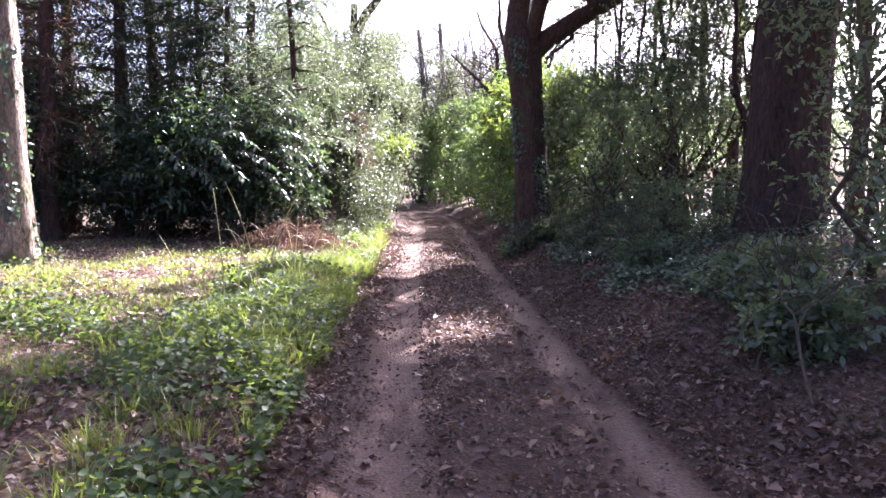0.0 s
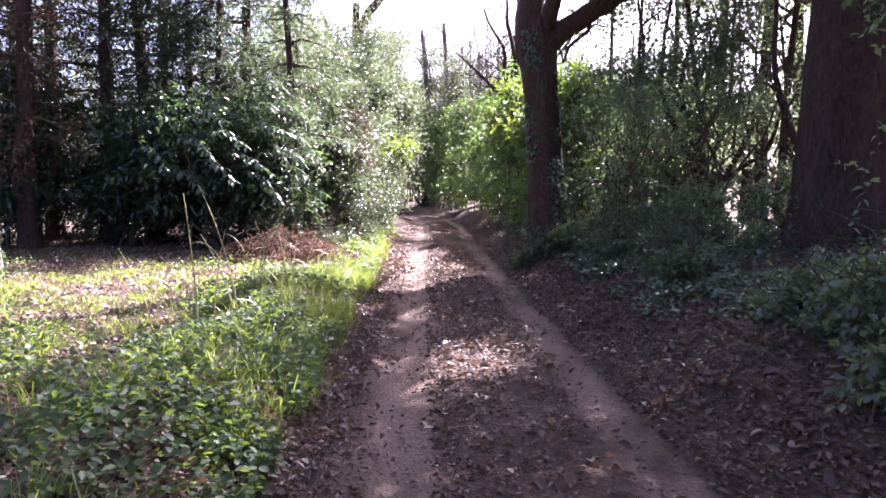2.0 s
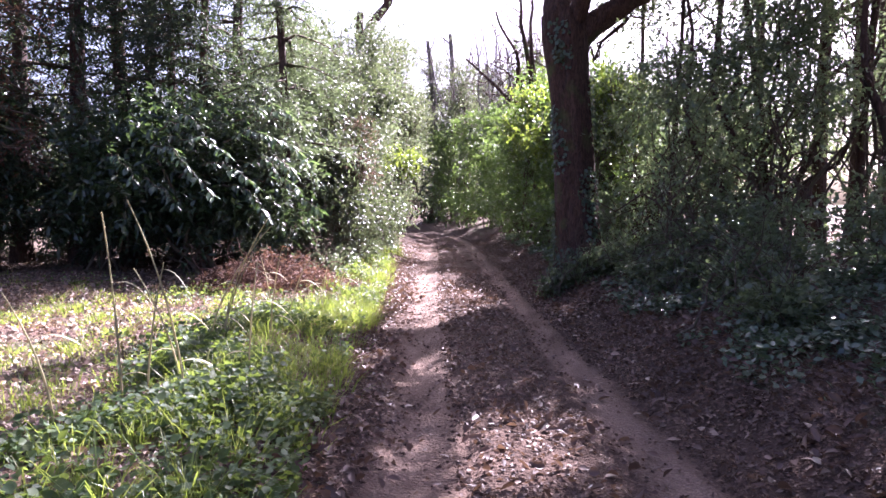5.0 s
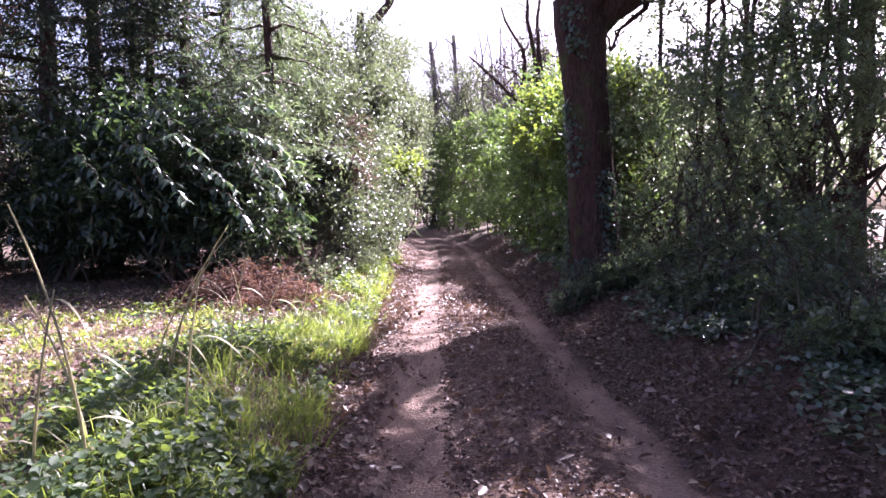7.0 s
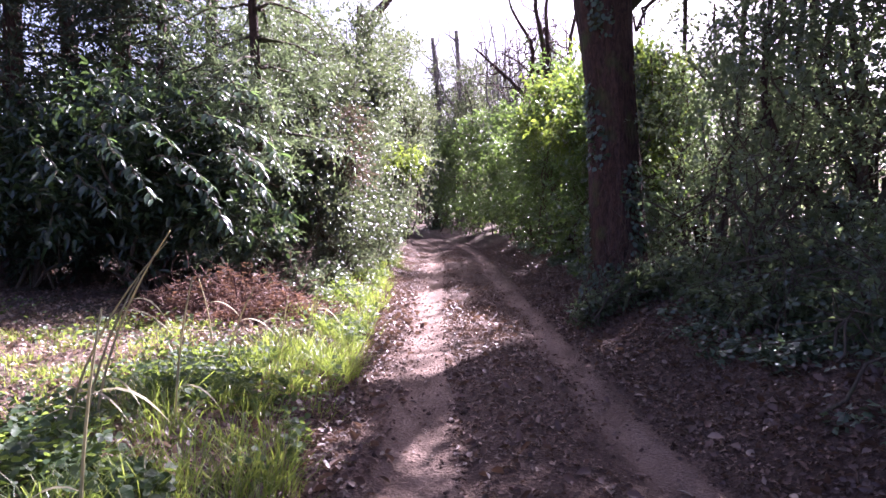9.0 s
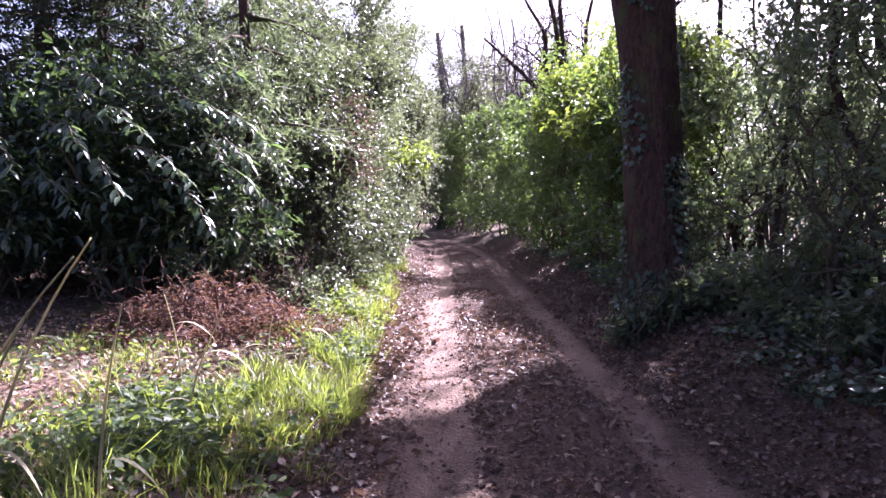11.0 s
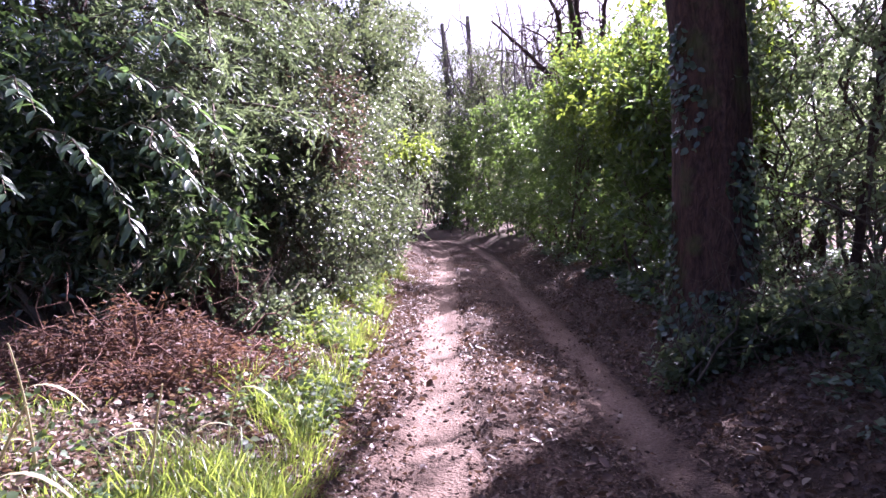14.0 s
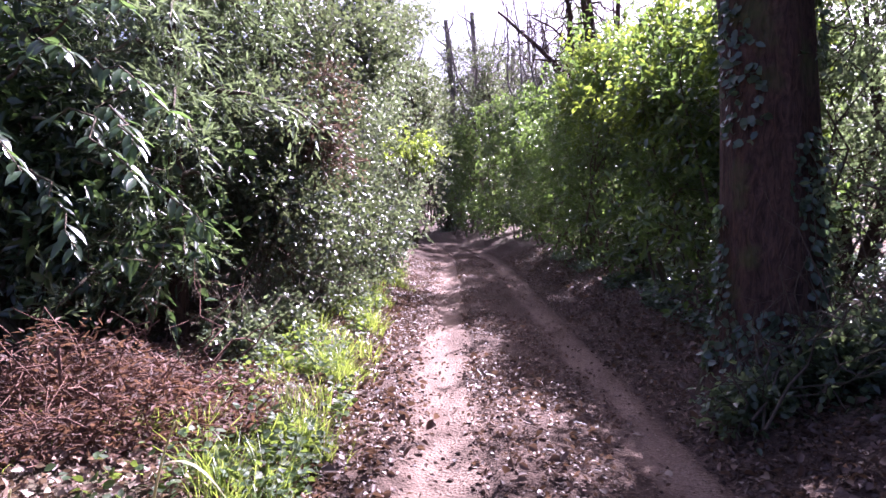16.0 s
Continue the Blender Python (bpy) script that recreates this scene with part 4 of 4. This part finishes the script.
# the bank's shrubs on the shady side
for i, (x, y, h, w, gp, foot) in enumerate([(3.3, 13.4, 3.0, 0.95, 0.3, 0.2), (3.0, 11.7, 3.1, 0.75, 0.3, 0.22), (3.3, 16.0, 3.4, 1.1, 0.3, 0.12), (4.3, 15.6, 3.4, 1.0, 0.3, 0.2), (4.5, 14.2, 3.3, 1.1, 0.36, 0.4), (5.4, 17.2, 3.4, 1.3, 0.36, 0.16), (4.4, 18.6, 3.4, 1.3, 0.3, 0.12),
                                            (6.6, 21.0, 4.0, 1.6, 0.4, 0.14), (4.0, 11.6, 3.8, 0.9, 0.36, 0.45), (6.9, 13.2, 3.7, 1.2, 0.4, 0.5), (3.75, 5.3, 3.4, 0.85, 0.3, 0.16), (5.6, 6.6, 5.6, 1.3, 0.4, 0.5),
                                            (8.8, 16.5, 3.9, 1.3, 0.45, 0.5), (6.4, 9.6, 8.0, 1.7, 0.3, 0.5), (4.5, 12.4, 5.4, 1.1, 0.3, 0.6), (5.6, 11.7, 5.8, 1.1, 0.3, 0.6)]):
    shrub("evergreen_shrub", at_ground(x, y), [(0, 0, h * (foot + 0.16), w * 0.9, w * 0.9, h * 0.2), (0.1, 0.1, h * 0.66, w * 1.15, w * 1.15, h * 0.26), (0, 0.2, h * 0.9, w * 0.85, w * 0.85, h * 0.18)],
          np.random.default_rng(60 + i), "dark evergreen shrub with thin bare stems on the bank", "bush", M_BANK, (0.07, 0.042), int(860 * h / 5), 9, 0.42, 7, 0.03, gp * (1.15 if y > 12.5 else 0.6), False, "bank shrubs", 0.75, lumps=44, lump=0.5, heart=0.25)
for i, (x, y, h, w) in enumerate([(2.6, 13.0, 0.55, 0.4), (2.5, 12.2, 0.35, 0.35), (2.95, 12.2, 0.75, 0.55), (3.4, 10.4, 0.9, 0.7), (2.7, 15.6, 1.3, 0.6), (3.9, 9.2, 0.9, 0.7), (3.35, 4.4, 1.0, 0.5), (4.2, 12.9, 1.6, 0.8), (5.4, 10.6, 1.2, 0.8),
                                  (2.4, 4.4, 0.4, 0.35), (2.9, 6.3, 0.4, 0.4), (2.6, 8.6, 0.35, 0.35), (2.8, 9.8, 0.4, 0.4), (2.5, 10.9, 0.45, 0.45), (3.3, 11.3, 0.9, 0.6), (2.8, 5.4, 0.5, 0.4), (2.35, 14.9, 0.6, 0.4),
                                  (1.5, 13.35, 0.26, 0.24), (1.95, 13.25, 0.34, 0.3), (2.4, 13.4, 0.42, 0.32)]):
    shrub("low_shrub", at_ground(x, y), [(0, 0, h * 0.45, w, w, h * 0.5), (0.15, 0.1, h * 0.75, w * 0.7, w * 0.7, h * 0.35)], np.random.default_rng(160 + i),
          "low dark green holly seedling bush among ivy", "bush", M_BANK, (0.064, 0.042), 210, 8, 0.25, 5, 0.012, 0.4, True, "low bank shrubs", 0.6)
# crooked, many-stemmed trees on the bank
for i, (x, y, stems) in enumerate([(4.3, 12.9, [(-1.0, 0.2, 4.2), (-0.5, -0.2, 4.8), (0.1, 0.3, 5.0), (0.7, 0, 4.6), (1.3, 0.2, 3.9), (1.7, -0.3, 3.0)]),
                                   (4.35, 17.3, [(-0.9, -0.2, 3.6), (0.8, 0.1, 3.9), (1.9, -0.2, 2.4), (0.2, 0.3, 4.6)]),
                                   (5.3, 10.9, [(-0.7, 0, 4.4), (0.4, 0.2, 4.9), (1.2, 0.1, 3.6)])]):
    rs = np.random.default_rng(330 + i)
    ct = empty_thing("crooked_tree", at_ground(x, y), "dark crooked small tree with several leaning stems", "tree", "crooked trees on the bank")
    for sx, sy, sz in stems:
        k = rs.uniform(0.1, 0.35)
        limb(ct, rs, [(0.1 * sx, 0.1 * sy, -0.15), (k * sx, k * sy, sz * 0.25), (0.75 * sx, 0.6 * sy, sz * 0.5), (sx, sy, sz)], 0.075 * rs.uniform(0.7, 1.2), 0.018, M_CEDAR, 5, "stem", 0.8)
# the cut-off trunk among them
rs = np.random.default_rng(350)
stump = empty_thing("tree_stump", at_ground(6.29, 15.1), "tall grey-brown stump sawn off flat on the bank", "stump")
sz = 1.95 - stump.location.z
tb = Tubes()
tb.add(np.stack([np.linspace(0, 0.03, 6), np.zeros(6), np.linspace(-0.2, sz, 6)], 1), np.array([0.2, 0.155, 0.135, 0.13, 0.128, 0.125]), 14, 0.05, rs)
part("trunk", tb.data("trunk", M_CEDAR), stump)
tb = Tubes()
tb.add([(0.03, 0, sz - 0.002), (0.03, 0, sz + 0.004), (0.03, 0, sz + 0.005)], [0.124, 0.12, 0.001], 14)
part("cut_face", tb.data("cut_face", M_GREYWOOD), stump, "weathered sawn top")
# slender trunks against the light
for i, (x, y, h, r) in enumerate([(6.75, 15.4, 8, 0.15), (5.7, 12.6, 7, 0.07), (7.6, 15.8, 8, 0.12), (8.6, 13.6, 8, 0.14), (9.8, 17.5, 9, 0.16), (7.2, 11.2, 7, 0.08), (11.0, 20.0, 9, 0.16), (8.0, 20.5, 9, 0.15), (3.6, 14.8, 6.5, 0.05), (4.6, 12.8, 6.5, 0.06), (5.0, 16.2, 7.0, 0.07), (3.9, 17.6, 7.0, 0.06)]):
    rs = np.random.default_rng(300 + i)
    st = empty_thing("young_tree", at_ground(x, y), "slender brown tree trunk standing in the bright wood", "tree", "slender trunks")
    pts, rad = trunk_thing(st, rs, h, r, r * 0.5, (rs.normal(0, 0.4), rs.normal(0, 0.3)), M_CEDAR, 10, 0.25)
    for _ in range(6):
        k = rs.integers(6, 15)
        a = rs.uniform(0, 2 * math.pi)
        p = pts[k]
        limb(st, rs, [p, p + np.array((0.6 * math.cos(a), 0.6 * math.sin(a), 0.4)), p + np.array((1.2 * math.cos(a), 1.2 * math.sin(a), 0.6))], r * 0.4, r * 0.1, M_STEM, 3, "branch", 0.7)
    Pc, oc = blob_points(rs, [(0, 0, h * 0.8, 1.3, 1.3, h * 0.25)], 260, 0.8, 0.55)
    Q, D, d, ln = sprays(rs, Pc, oc, 8, 0.4)
    part("crown", leaf_data("crown", M_WOODS, Q, D, rs, 0.09, 0.05, 0.2), st)
for i, (x, y, h) in enumerate([(2.75, 17.4, 4.2), (2.6, 20.4, 4.6), (2.35, 23.6, 4.9), (2.2, 27.0, 5.0), (2.0, 30.6, 5.2), (1.6, 34.5, 5.4), (0.75, 38.5, 5.8), (-0.6, 43.0, 6.2), (4.7, 20.6, 3.9), (4.4, 27.0, 5.0), (3.4, 34.0, 8.0), (4.4, 23.6, 4.6)]):
    shrub("laurel_hedge_bush", at_ground(x, y), [(0, 0, h * 0.25, 1.0, 1.8, h * 0.28), (0.1, 0.2, h * 0.6, 1.0, 1.7, h * 0.28), (0.2, 0, h * 0.82, 0.8, 1.4, h * 0.2)],
          np.random.default_rng(80 + i), "green laurel bush in the hedge along the track", "bush", M_LIGHT, (0.125, 0.058) if i < 4 else (0.15, 0.08), 1350 if i < 4 else 700, 9, 0.42, 6, 0.035, 0.0, i < 2, "track hedge", lumps=46, lump=0.5, heart=0.75)
# upper hedge clumps in the leaf colour that stands in for backlight
for i, (x, y, z, h, w) in enumerate([(2.5, 18.4, 3.0, 1.2, 0.9), (2.2, 21.6, 3.3, 1.1, 0.8), (2.9, 16.6, 2.5, 0.9, 0.6)]):
    shrub("backlit_laurel", at_ground(x, y), [(0, 0, z, w, w * 1.2, h), (0.1, 0.3, z + 0.8, w * 0.7, w, h * 0.6)], np.random.default_rng(98 + i), "tall laurel shoots, coloured yellow-green as if lit from behind", "bush",
          M_BACKLIT, (0.12, 0.056), 430, 8, 0.42, 5, 0.025, 0.4, True, "track hedge", 0.7, lumps=22, lump=0.45, heart=0.3)

# the bare tree, the snags and the far woods
rt = np.random.default_rng(9)
bare = empty_thing("bare_tree", at_ground(2.9, 25.5), "leafless dark tree with crooked branches over the hedge", "tree")
trunk_thing(bare, rt, 4.2, 0.18, 0.13, (-0.4, 0), M_OAK, 12, 0.3)
for tgt in [(-1.6, 0, 7.5), (-2.6, 0.3, 6.0), (-0.4, 0.2, 8.6), (0.8, 0, 8.0), (1.9, 0.3, 7.2), (-1.0, -0.6, 8.8)]:
    mid = np.array((-0.4, 0, 4.1)) * 0.5 + np.array(tgt) * 0.5 + np.array((0.2, 0, -0.3))
    limb(bare, rt, [(-0.4, 0, 4.1), mid, tgt], 0.10, 0.03, M_OAK, 14, "branch", 1.3)
for x, y, h, seed, lx in [(-0.8, 47.0, 11.8, 1, -0.9), (0.55, 47.6, 12.2, 2, -0.8), (2.0, 49.5, 10.6, 3, 0.3)]:
    rs = np.random.default_rng(seed)
    sn = empty_thing("snag", at_ground(x, y), "tall broken grey trunk standing above the hedges", "tree", "broken trunks")
    pts, rad = trunk_thing(sn, rs, h, 0.2, 0.11, (lx, 0), M_GREYWOOD, 12, 0.2, rough=0.2)
    for _ in range(7):
        k = rs.integers(6, 15)
        a = rs.uniform(0, 2 * math.pi)
        p = pts[k]
        limb(sn, rs, [p, p + np.array((0.5 * math.cos(a), 0.5 * math.sin(a), 0.5)), p + np.array((1.0 * math.cos(a), 1.0 * math.sin(a), 0.9))], 0.06, 0.02, M_GREYWOOD, 4, "branch", 0.8)
    Pc, oc = blob_points(rs, [(lx * 0.7, 0, h * 0.68, 0.8, 0.8, h * 0.3)], 600, 0.6, 0.2)
    Q, D, d, ln = sprays(rs, Pc, oc, 8, 0.3)
    part("ivy", leaf_data("ivy", M_WOODS, Q, D, rs, 0.1, 0.07, 0.2), sn)
for i, (x, y, h) in enumerate([(-3.9, 39.0, 10.0), (0.2, 44.5, 13.0), (2.4, 36, 10.5), (3.6, 41, 12.0), (-5.5, 45, 11.0), (1.0, 48, 11.5), (5.0, 32, 8.5), (-5.0, 33.0, 8.5), (-4.6, 28.5, 7.5)]):
    rs = np.random.default_rng(400 + i)
    tw = empty_thing("twiggy_tree", at_ground(x, y), "grey leafless tree with a haze of fine twigs", "tree", "bare trees")
    trunk_thing(tw, rs, h * 0.5, 0.17, 0.12, (rs.normal(0, 0.3), 0), M_GREYWOOD, 10, 0.2)
    for k in range(8):
        a = k * 0.8 + rs.uniform(0, 0.5)
        rch = rs.uniform(0.8, 2.4)
        z0 = h * rs.uniform(0.25, 0.5)
        limb(tw, rs, [(0, 0, z0), (rch * 0.5 * math.cos(a), rch * 0.5 * math.sin(a), z0 + h * 0.17), (rch * math.cos(a), rch * math.sin(a), h * rs.uniform(0.75, 1.0))], 0.08, 0.02, M_GREYWOOD, 4, "branch", 1.3)
    Pc, oc = blob_points(rs, [(0, 0, h * 0.6, 2.2, 2.0, h * 0.36)], 850, 0.9, 0.2)
    d = unit(oc + rs.normal(0, 0.7, oc.shape) + np.array((0, 0, 0.4)))
    part("twig_growth", stick_data("twig_growth", M_GREYWOOD, Pc, d, rs.uniform(0.3, 0.9, (len(Pc), 1)), 0.008), tw)["kind"] = "stuff"
rs = np.random.default_rng(77)
tall = empty_thing("tall_tree", at_ground(-5.6, 40.5), "tall bare tree with a heavy bough above the track", "tree")
trunk_thing(tall, rs, 12, 0.34, 0.2, (0.3, 0), M_OAK, 12, 0.3)
limb(tall, rs, [(0.25, 0, 10), (0.9, 0, 11.4), (1.9, 0, 12.6), (2.6, 0, 14.2)], 0.3, 0.16, M_OAK, 5, "branch", 1.6)
limb(tall, rs, [(0.25, 0, 8), (-0.9, 0, 9.6), (-1.9, 0, 11.6)], 0.2, 0.08, M_OAK, 7, "branch", 1.6)
for i, (x, y, h, w) in enumerate([(0.9, 41.8, 9.0, 1.5), (2.6, 40.0, 8.6, 1.6), (-2.6, 53.0, 10.0, 2.2), (4.2, 36.5, 8.0, 1.6), (0.0, 51.5, 10.0, 1.8), (-5.6, 47.5, 8.6, 1.4), (-1.3, 60.0, 14.0, 1.9)]):
    shrub("ivy_clad_tree", at_ground(x, y), [(0, 0, h * 0.3, w * 0.8, w * 0.8, h * 0.25), (0, 0, h * 0.62, w, w, h * 0.25), (-0.2, 0, h * 0.85, w * 0.7, w * 0.7, h * 0.16)], np.random.default_rng(480 + i),
          "grey-green tree hung with ivy above the hedge", "tree", M_WOODS, (0.14, 0.085), 640, 8, 0.5, 5, 0.1, 0.0, False, "trees at the bend", 0.6, lumps=36, lump=0.65)
# the dark ivy-grown trees where the track bends away
for i, (x, y, h, w) in enumerate([(-1.4, 46.5, 6.0, 1.0), (-0.2, 49.5, 6.5, 1.6), (2.2, 45.5, 6.5, 1.6), (-9.3, 52.0, 7.0, 1.8)]):
    shrub("ivy_grown_tree", at_ground(x, y), [(0, 0, h * 0.25, w, w, h * 0.28), (0, 0, h * 0.6, w, w, h * 0.3), (-0.3, 0, h * 0.85, w * 1.1, w, h * 0.2)], np.random.default_rng(450 + i),
          "dark ivy-grown tree where the track bends", "tree", M_IVY, (0.15, 0.11), 620, 9, 0.4, 4, 0.1, 0.0, False, "trees at the bend", 0.5)
for i, (x, y, h, w) in enumerate([(-10, 36, 9, 3.5), (-18, 32, 8, 4), (-25, 24, 7, 4), (9, 40, 7.5, 4), (15, 34, 6.5, 4), (26, 30, 6, 4), (32, 18, 8, 4), (-8, 50, 12, 4),
                                  (-15, 58, 12, 5), (2, 52, 12, 4), (-4, 62, 12, 5), (-20, 8, 11, 4), (-22, -4, 11, 4), (30, 4, 8, 4), (18, -8, 10, 4), (0, -22, 11, 5), (-11, -18, 11, 5), (10, -18, 11, 5)]):
    rw = np.random.default_rng(120 + i)
    shrub("woodland_tree", at_ground(x, y), [(0, 0, h * 0.62, w * 0.8, w * 0.8, h * 0.3), (w * 0.4, 0, h * 0.45, w * 0.6, w * 0.6, h * 0.22), (-w * 0.4, 0.4, h * 0.5, w * 0.6, w * 0.6, h * 0.25), (0, 0, h * 0.2, w * 0.6, w * 0.6, h * 0.2)],
          rw, "distant woodland tree with an uneven leafy crown", "tree", M_WOODS, (0.36, 0.2), 350, 7, 0.9, 4, 0.16, 0.0, False, "woods around the track", 0.7, lumps=40, lump=1.2)

# ---- the brush pile and the dry stalks ----
rk = np.random.default_rng(14)
pile = empty_thing("brush_pile", at_ground(-2.95, 12.75), "heap of dry reddish brown cut twigs and bracken", "brush pile")
for i in range(290):
    a = rk.uniform(0, 2 * math.pi)
    rad = rk.uniform(0, 1) ** 0.6
    p = np.array((1.15 * rad * math.cos(a), 0.75 * rad * math.sin(a), rk.uniform(0.3, 1) * (0.58 * (1 - rad ** 1.5) * (0.75 + 0.35 * math.sin(a * 3 + rad * 5)) + 0.05)))
    d = unit(np.array((rk.normal(0, 1), rk.normal(0, 0.6), rk.normal(0, 0.3))))
    l = rk.uniform(0.25, 0.8) * (1.6 if i % 9 == 0 else 1)
    tb = Tubes()
    tb.add(bend(rk, p - d * l / 2, p + d * l / 2, 5, 0.1), np.linspace(0.0055, 0.0018, 5) * rk.uniform(0.5, 1.4) * (2.0 if i % 14 == 0 else 1), 5)
    part("stick", tb.data("stick", M_TWIG), pile)
n = 9500
a, rad = rk.uniform(0, 2 * math.pi, n), rk.uniform(0, 1, n) ** 0.55
P = np.stack([1.3 * rad * np.cos(a), 0.85 * rad * np.sin(a), (0.5 * (1 - rad ** 1.5) * (0.7 + 0.4 * np.sin(a * 3 + rad * 5)) + 0.03) * rk.uniform(0.2, 1.1, n) + 0.01], 1)
part("bracken", leaf_data("bracken", M_BROWN, P, rk.normal(0, 1, (n, 3)) * np.array((1, 1, 0.4)), rk, 0.07, 0.02, 0.2), pile, "reddish dead bracken")["kind"] = "stuff"
# bare bramble stems and broken boughs about the heap
for i, (x0, y0, x1, y1, z1, r) in enumerate([(-2.35, 12.6, -3.2, 12.75, 0.42, 0.013), (-2.3, 13.5, -2.6, 13.9, 0.85, 0.008), (-2.75, 13.7, -2.2, 14.2, 0.95, 0.007), (-2.6, 13.4, -1.95, 13.9, 0.5, 0.012),
                                             (-3.4, 12.3, -3.55, 12.9, 0.75, 0.009), (-3.9, 12.6, -4.3, 12.9, 0.5, 0.007), (-2.9, 13.9, -3.1, 14.0, 1.0, 0.006), (-3.0, 12.2, -3.35, 12.6, 0.55, 0.009)]):
    z0 = float(land(x0, y0))
    br = Tubes()
    p = bend(rk, (x0, y0, z0 - 0.02), (x1, y1, float(land(x1, y1)) + z1), 9, 0.05)
    br.add(p, np.linspace(r, r * 0.4, 9), 6)
    for k in (3, 5, 6):
        br.add(bend(rk, p[k], p[k] + unit(rk.normal(0, 1, 3) + np.array((0, 0, 0.4))) * 0.3, 4, 0.06), np.linspace(r * 0.5, 0.002, 4), 4)
    tagged(new("dead_branch", br.data("dead_branch", M_TWIG)), "dry bare branch sticking out of the brush", "branch", "dead branches by the brush pile")


def stalk(x, y, height, lean, seed):
    rng = np.random.default_rng(seed)
    root = empty_thing("grass_stalk", at_ground(x, y, 0.02), "tall dry straw-coloured grass stalk with a drooping tip", "grass", "dry stalks in the verge")
    tb = Tubes()
    s = np.linspace(0, 1, 9)
    pts = np.stack([lean[0] * s ** 1.6 * height, lean[1] * s ** 1.6 * height, height * s * (1 - 0.12 * s)], 1)
    tb.add(pts, np.linspace(0.0085, 0.004, 9), 5)
    part("stem", tb.data("stem", M_STRAW), root)
    for k in range(2):
        i = 2 + 3 * k
        sd = rng.choice((-1, 1))
        b = pts[i]
        t = np.linspace(0, 1, 7)[:, None]
        mid = b + np.array((sd * 0.28, rng.normal(0, 0.08), 0)) * t + np.array((0, 0, 1.0)) * (0.16 * t - 0.30 * t ** 2)
        wd = 0.008 * np.sin(math.pi * np.clip(t, 0.08, 0.97))
        V = np.concatenate([mid - wd * np.array((0, 1.0, 0.3)), mid + wd * np.array((0, 1.0, 0.3))])
        j = np.arange(6)
        part("blade", mesh_data("blade", V, [np.stack([j, j + 1, j + 8, j + 7], 1)], M_STRAW), root)


for i, (x, y, h, lx, ly) in enumerate([(-2.25, 6.7, 1.45, -0.06, 0), (-1.95, 6.9, 1.5, -0.22, 0), (-2.15, 6.8, 1.1, 0.12, 0), (-1.7, 7.4, 1.05, 0.05, 0.1), (-2.55, 6.5, 0.9, -0.3, 0), (-2.05, 7.1, 1.0, -0.3, 0),
                                       (-2.35, 8.4, 1.25, 0.45, 0), (-2.2, 8.3, 1.05, 0.3, 0), (-2.3, 8.6, 1.3, 0.3, 0.1), (-1.9, 8.7, 1.0, 0.12, 0), (-2.0, 9.8, 0.8, 0.28, 0), (-1.8, 10.6, 0.7, 0.1, 0), (-2.5, 10.9, 0.75, -0.15, 0), (-1.75, 11.4, 0.6, 0.2, 0)]):
    stalk(x, y, h, (lx, ly), 200 + i)

# ---- single fallen leaves on the track ----
track = bpy.data.objects["road"]
SHAPES = [single_leaf(0.07, 0.036, M_FALLEN), single_leaf(0.055, 0.032, M_FALLEN), single_leaf(0.09, 0.04, M_FALLEN), single_leaf(0.065, 0.05, M_FALLEN)]
rf = np.random.default_rng(700)
spots = np.concatenate([scatter(rf, 130, -1.6, 1.6, 2.6, 13.5), scatter(rf, 80, 1.0, 1.65, 2.6, 14), scatter(rf, 80, -1.65, -1.0, 2.6, 14)])
for k, (x, y, z) in enumerate(spots):
    lf = part("leaf", SHAPES[k % 4], track)
    lf.matrix_local = pose(x, y, z + 0.026, rf.normal(0, 14), rf.normal(0, 14), rf.uniform(0, 360))
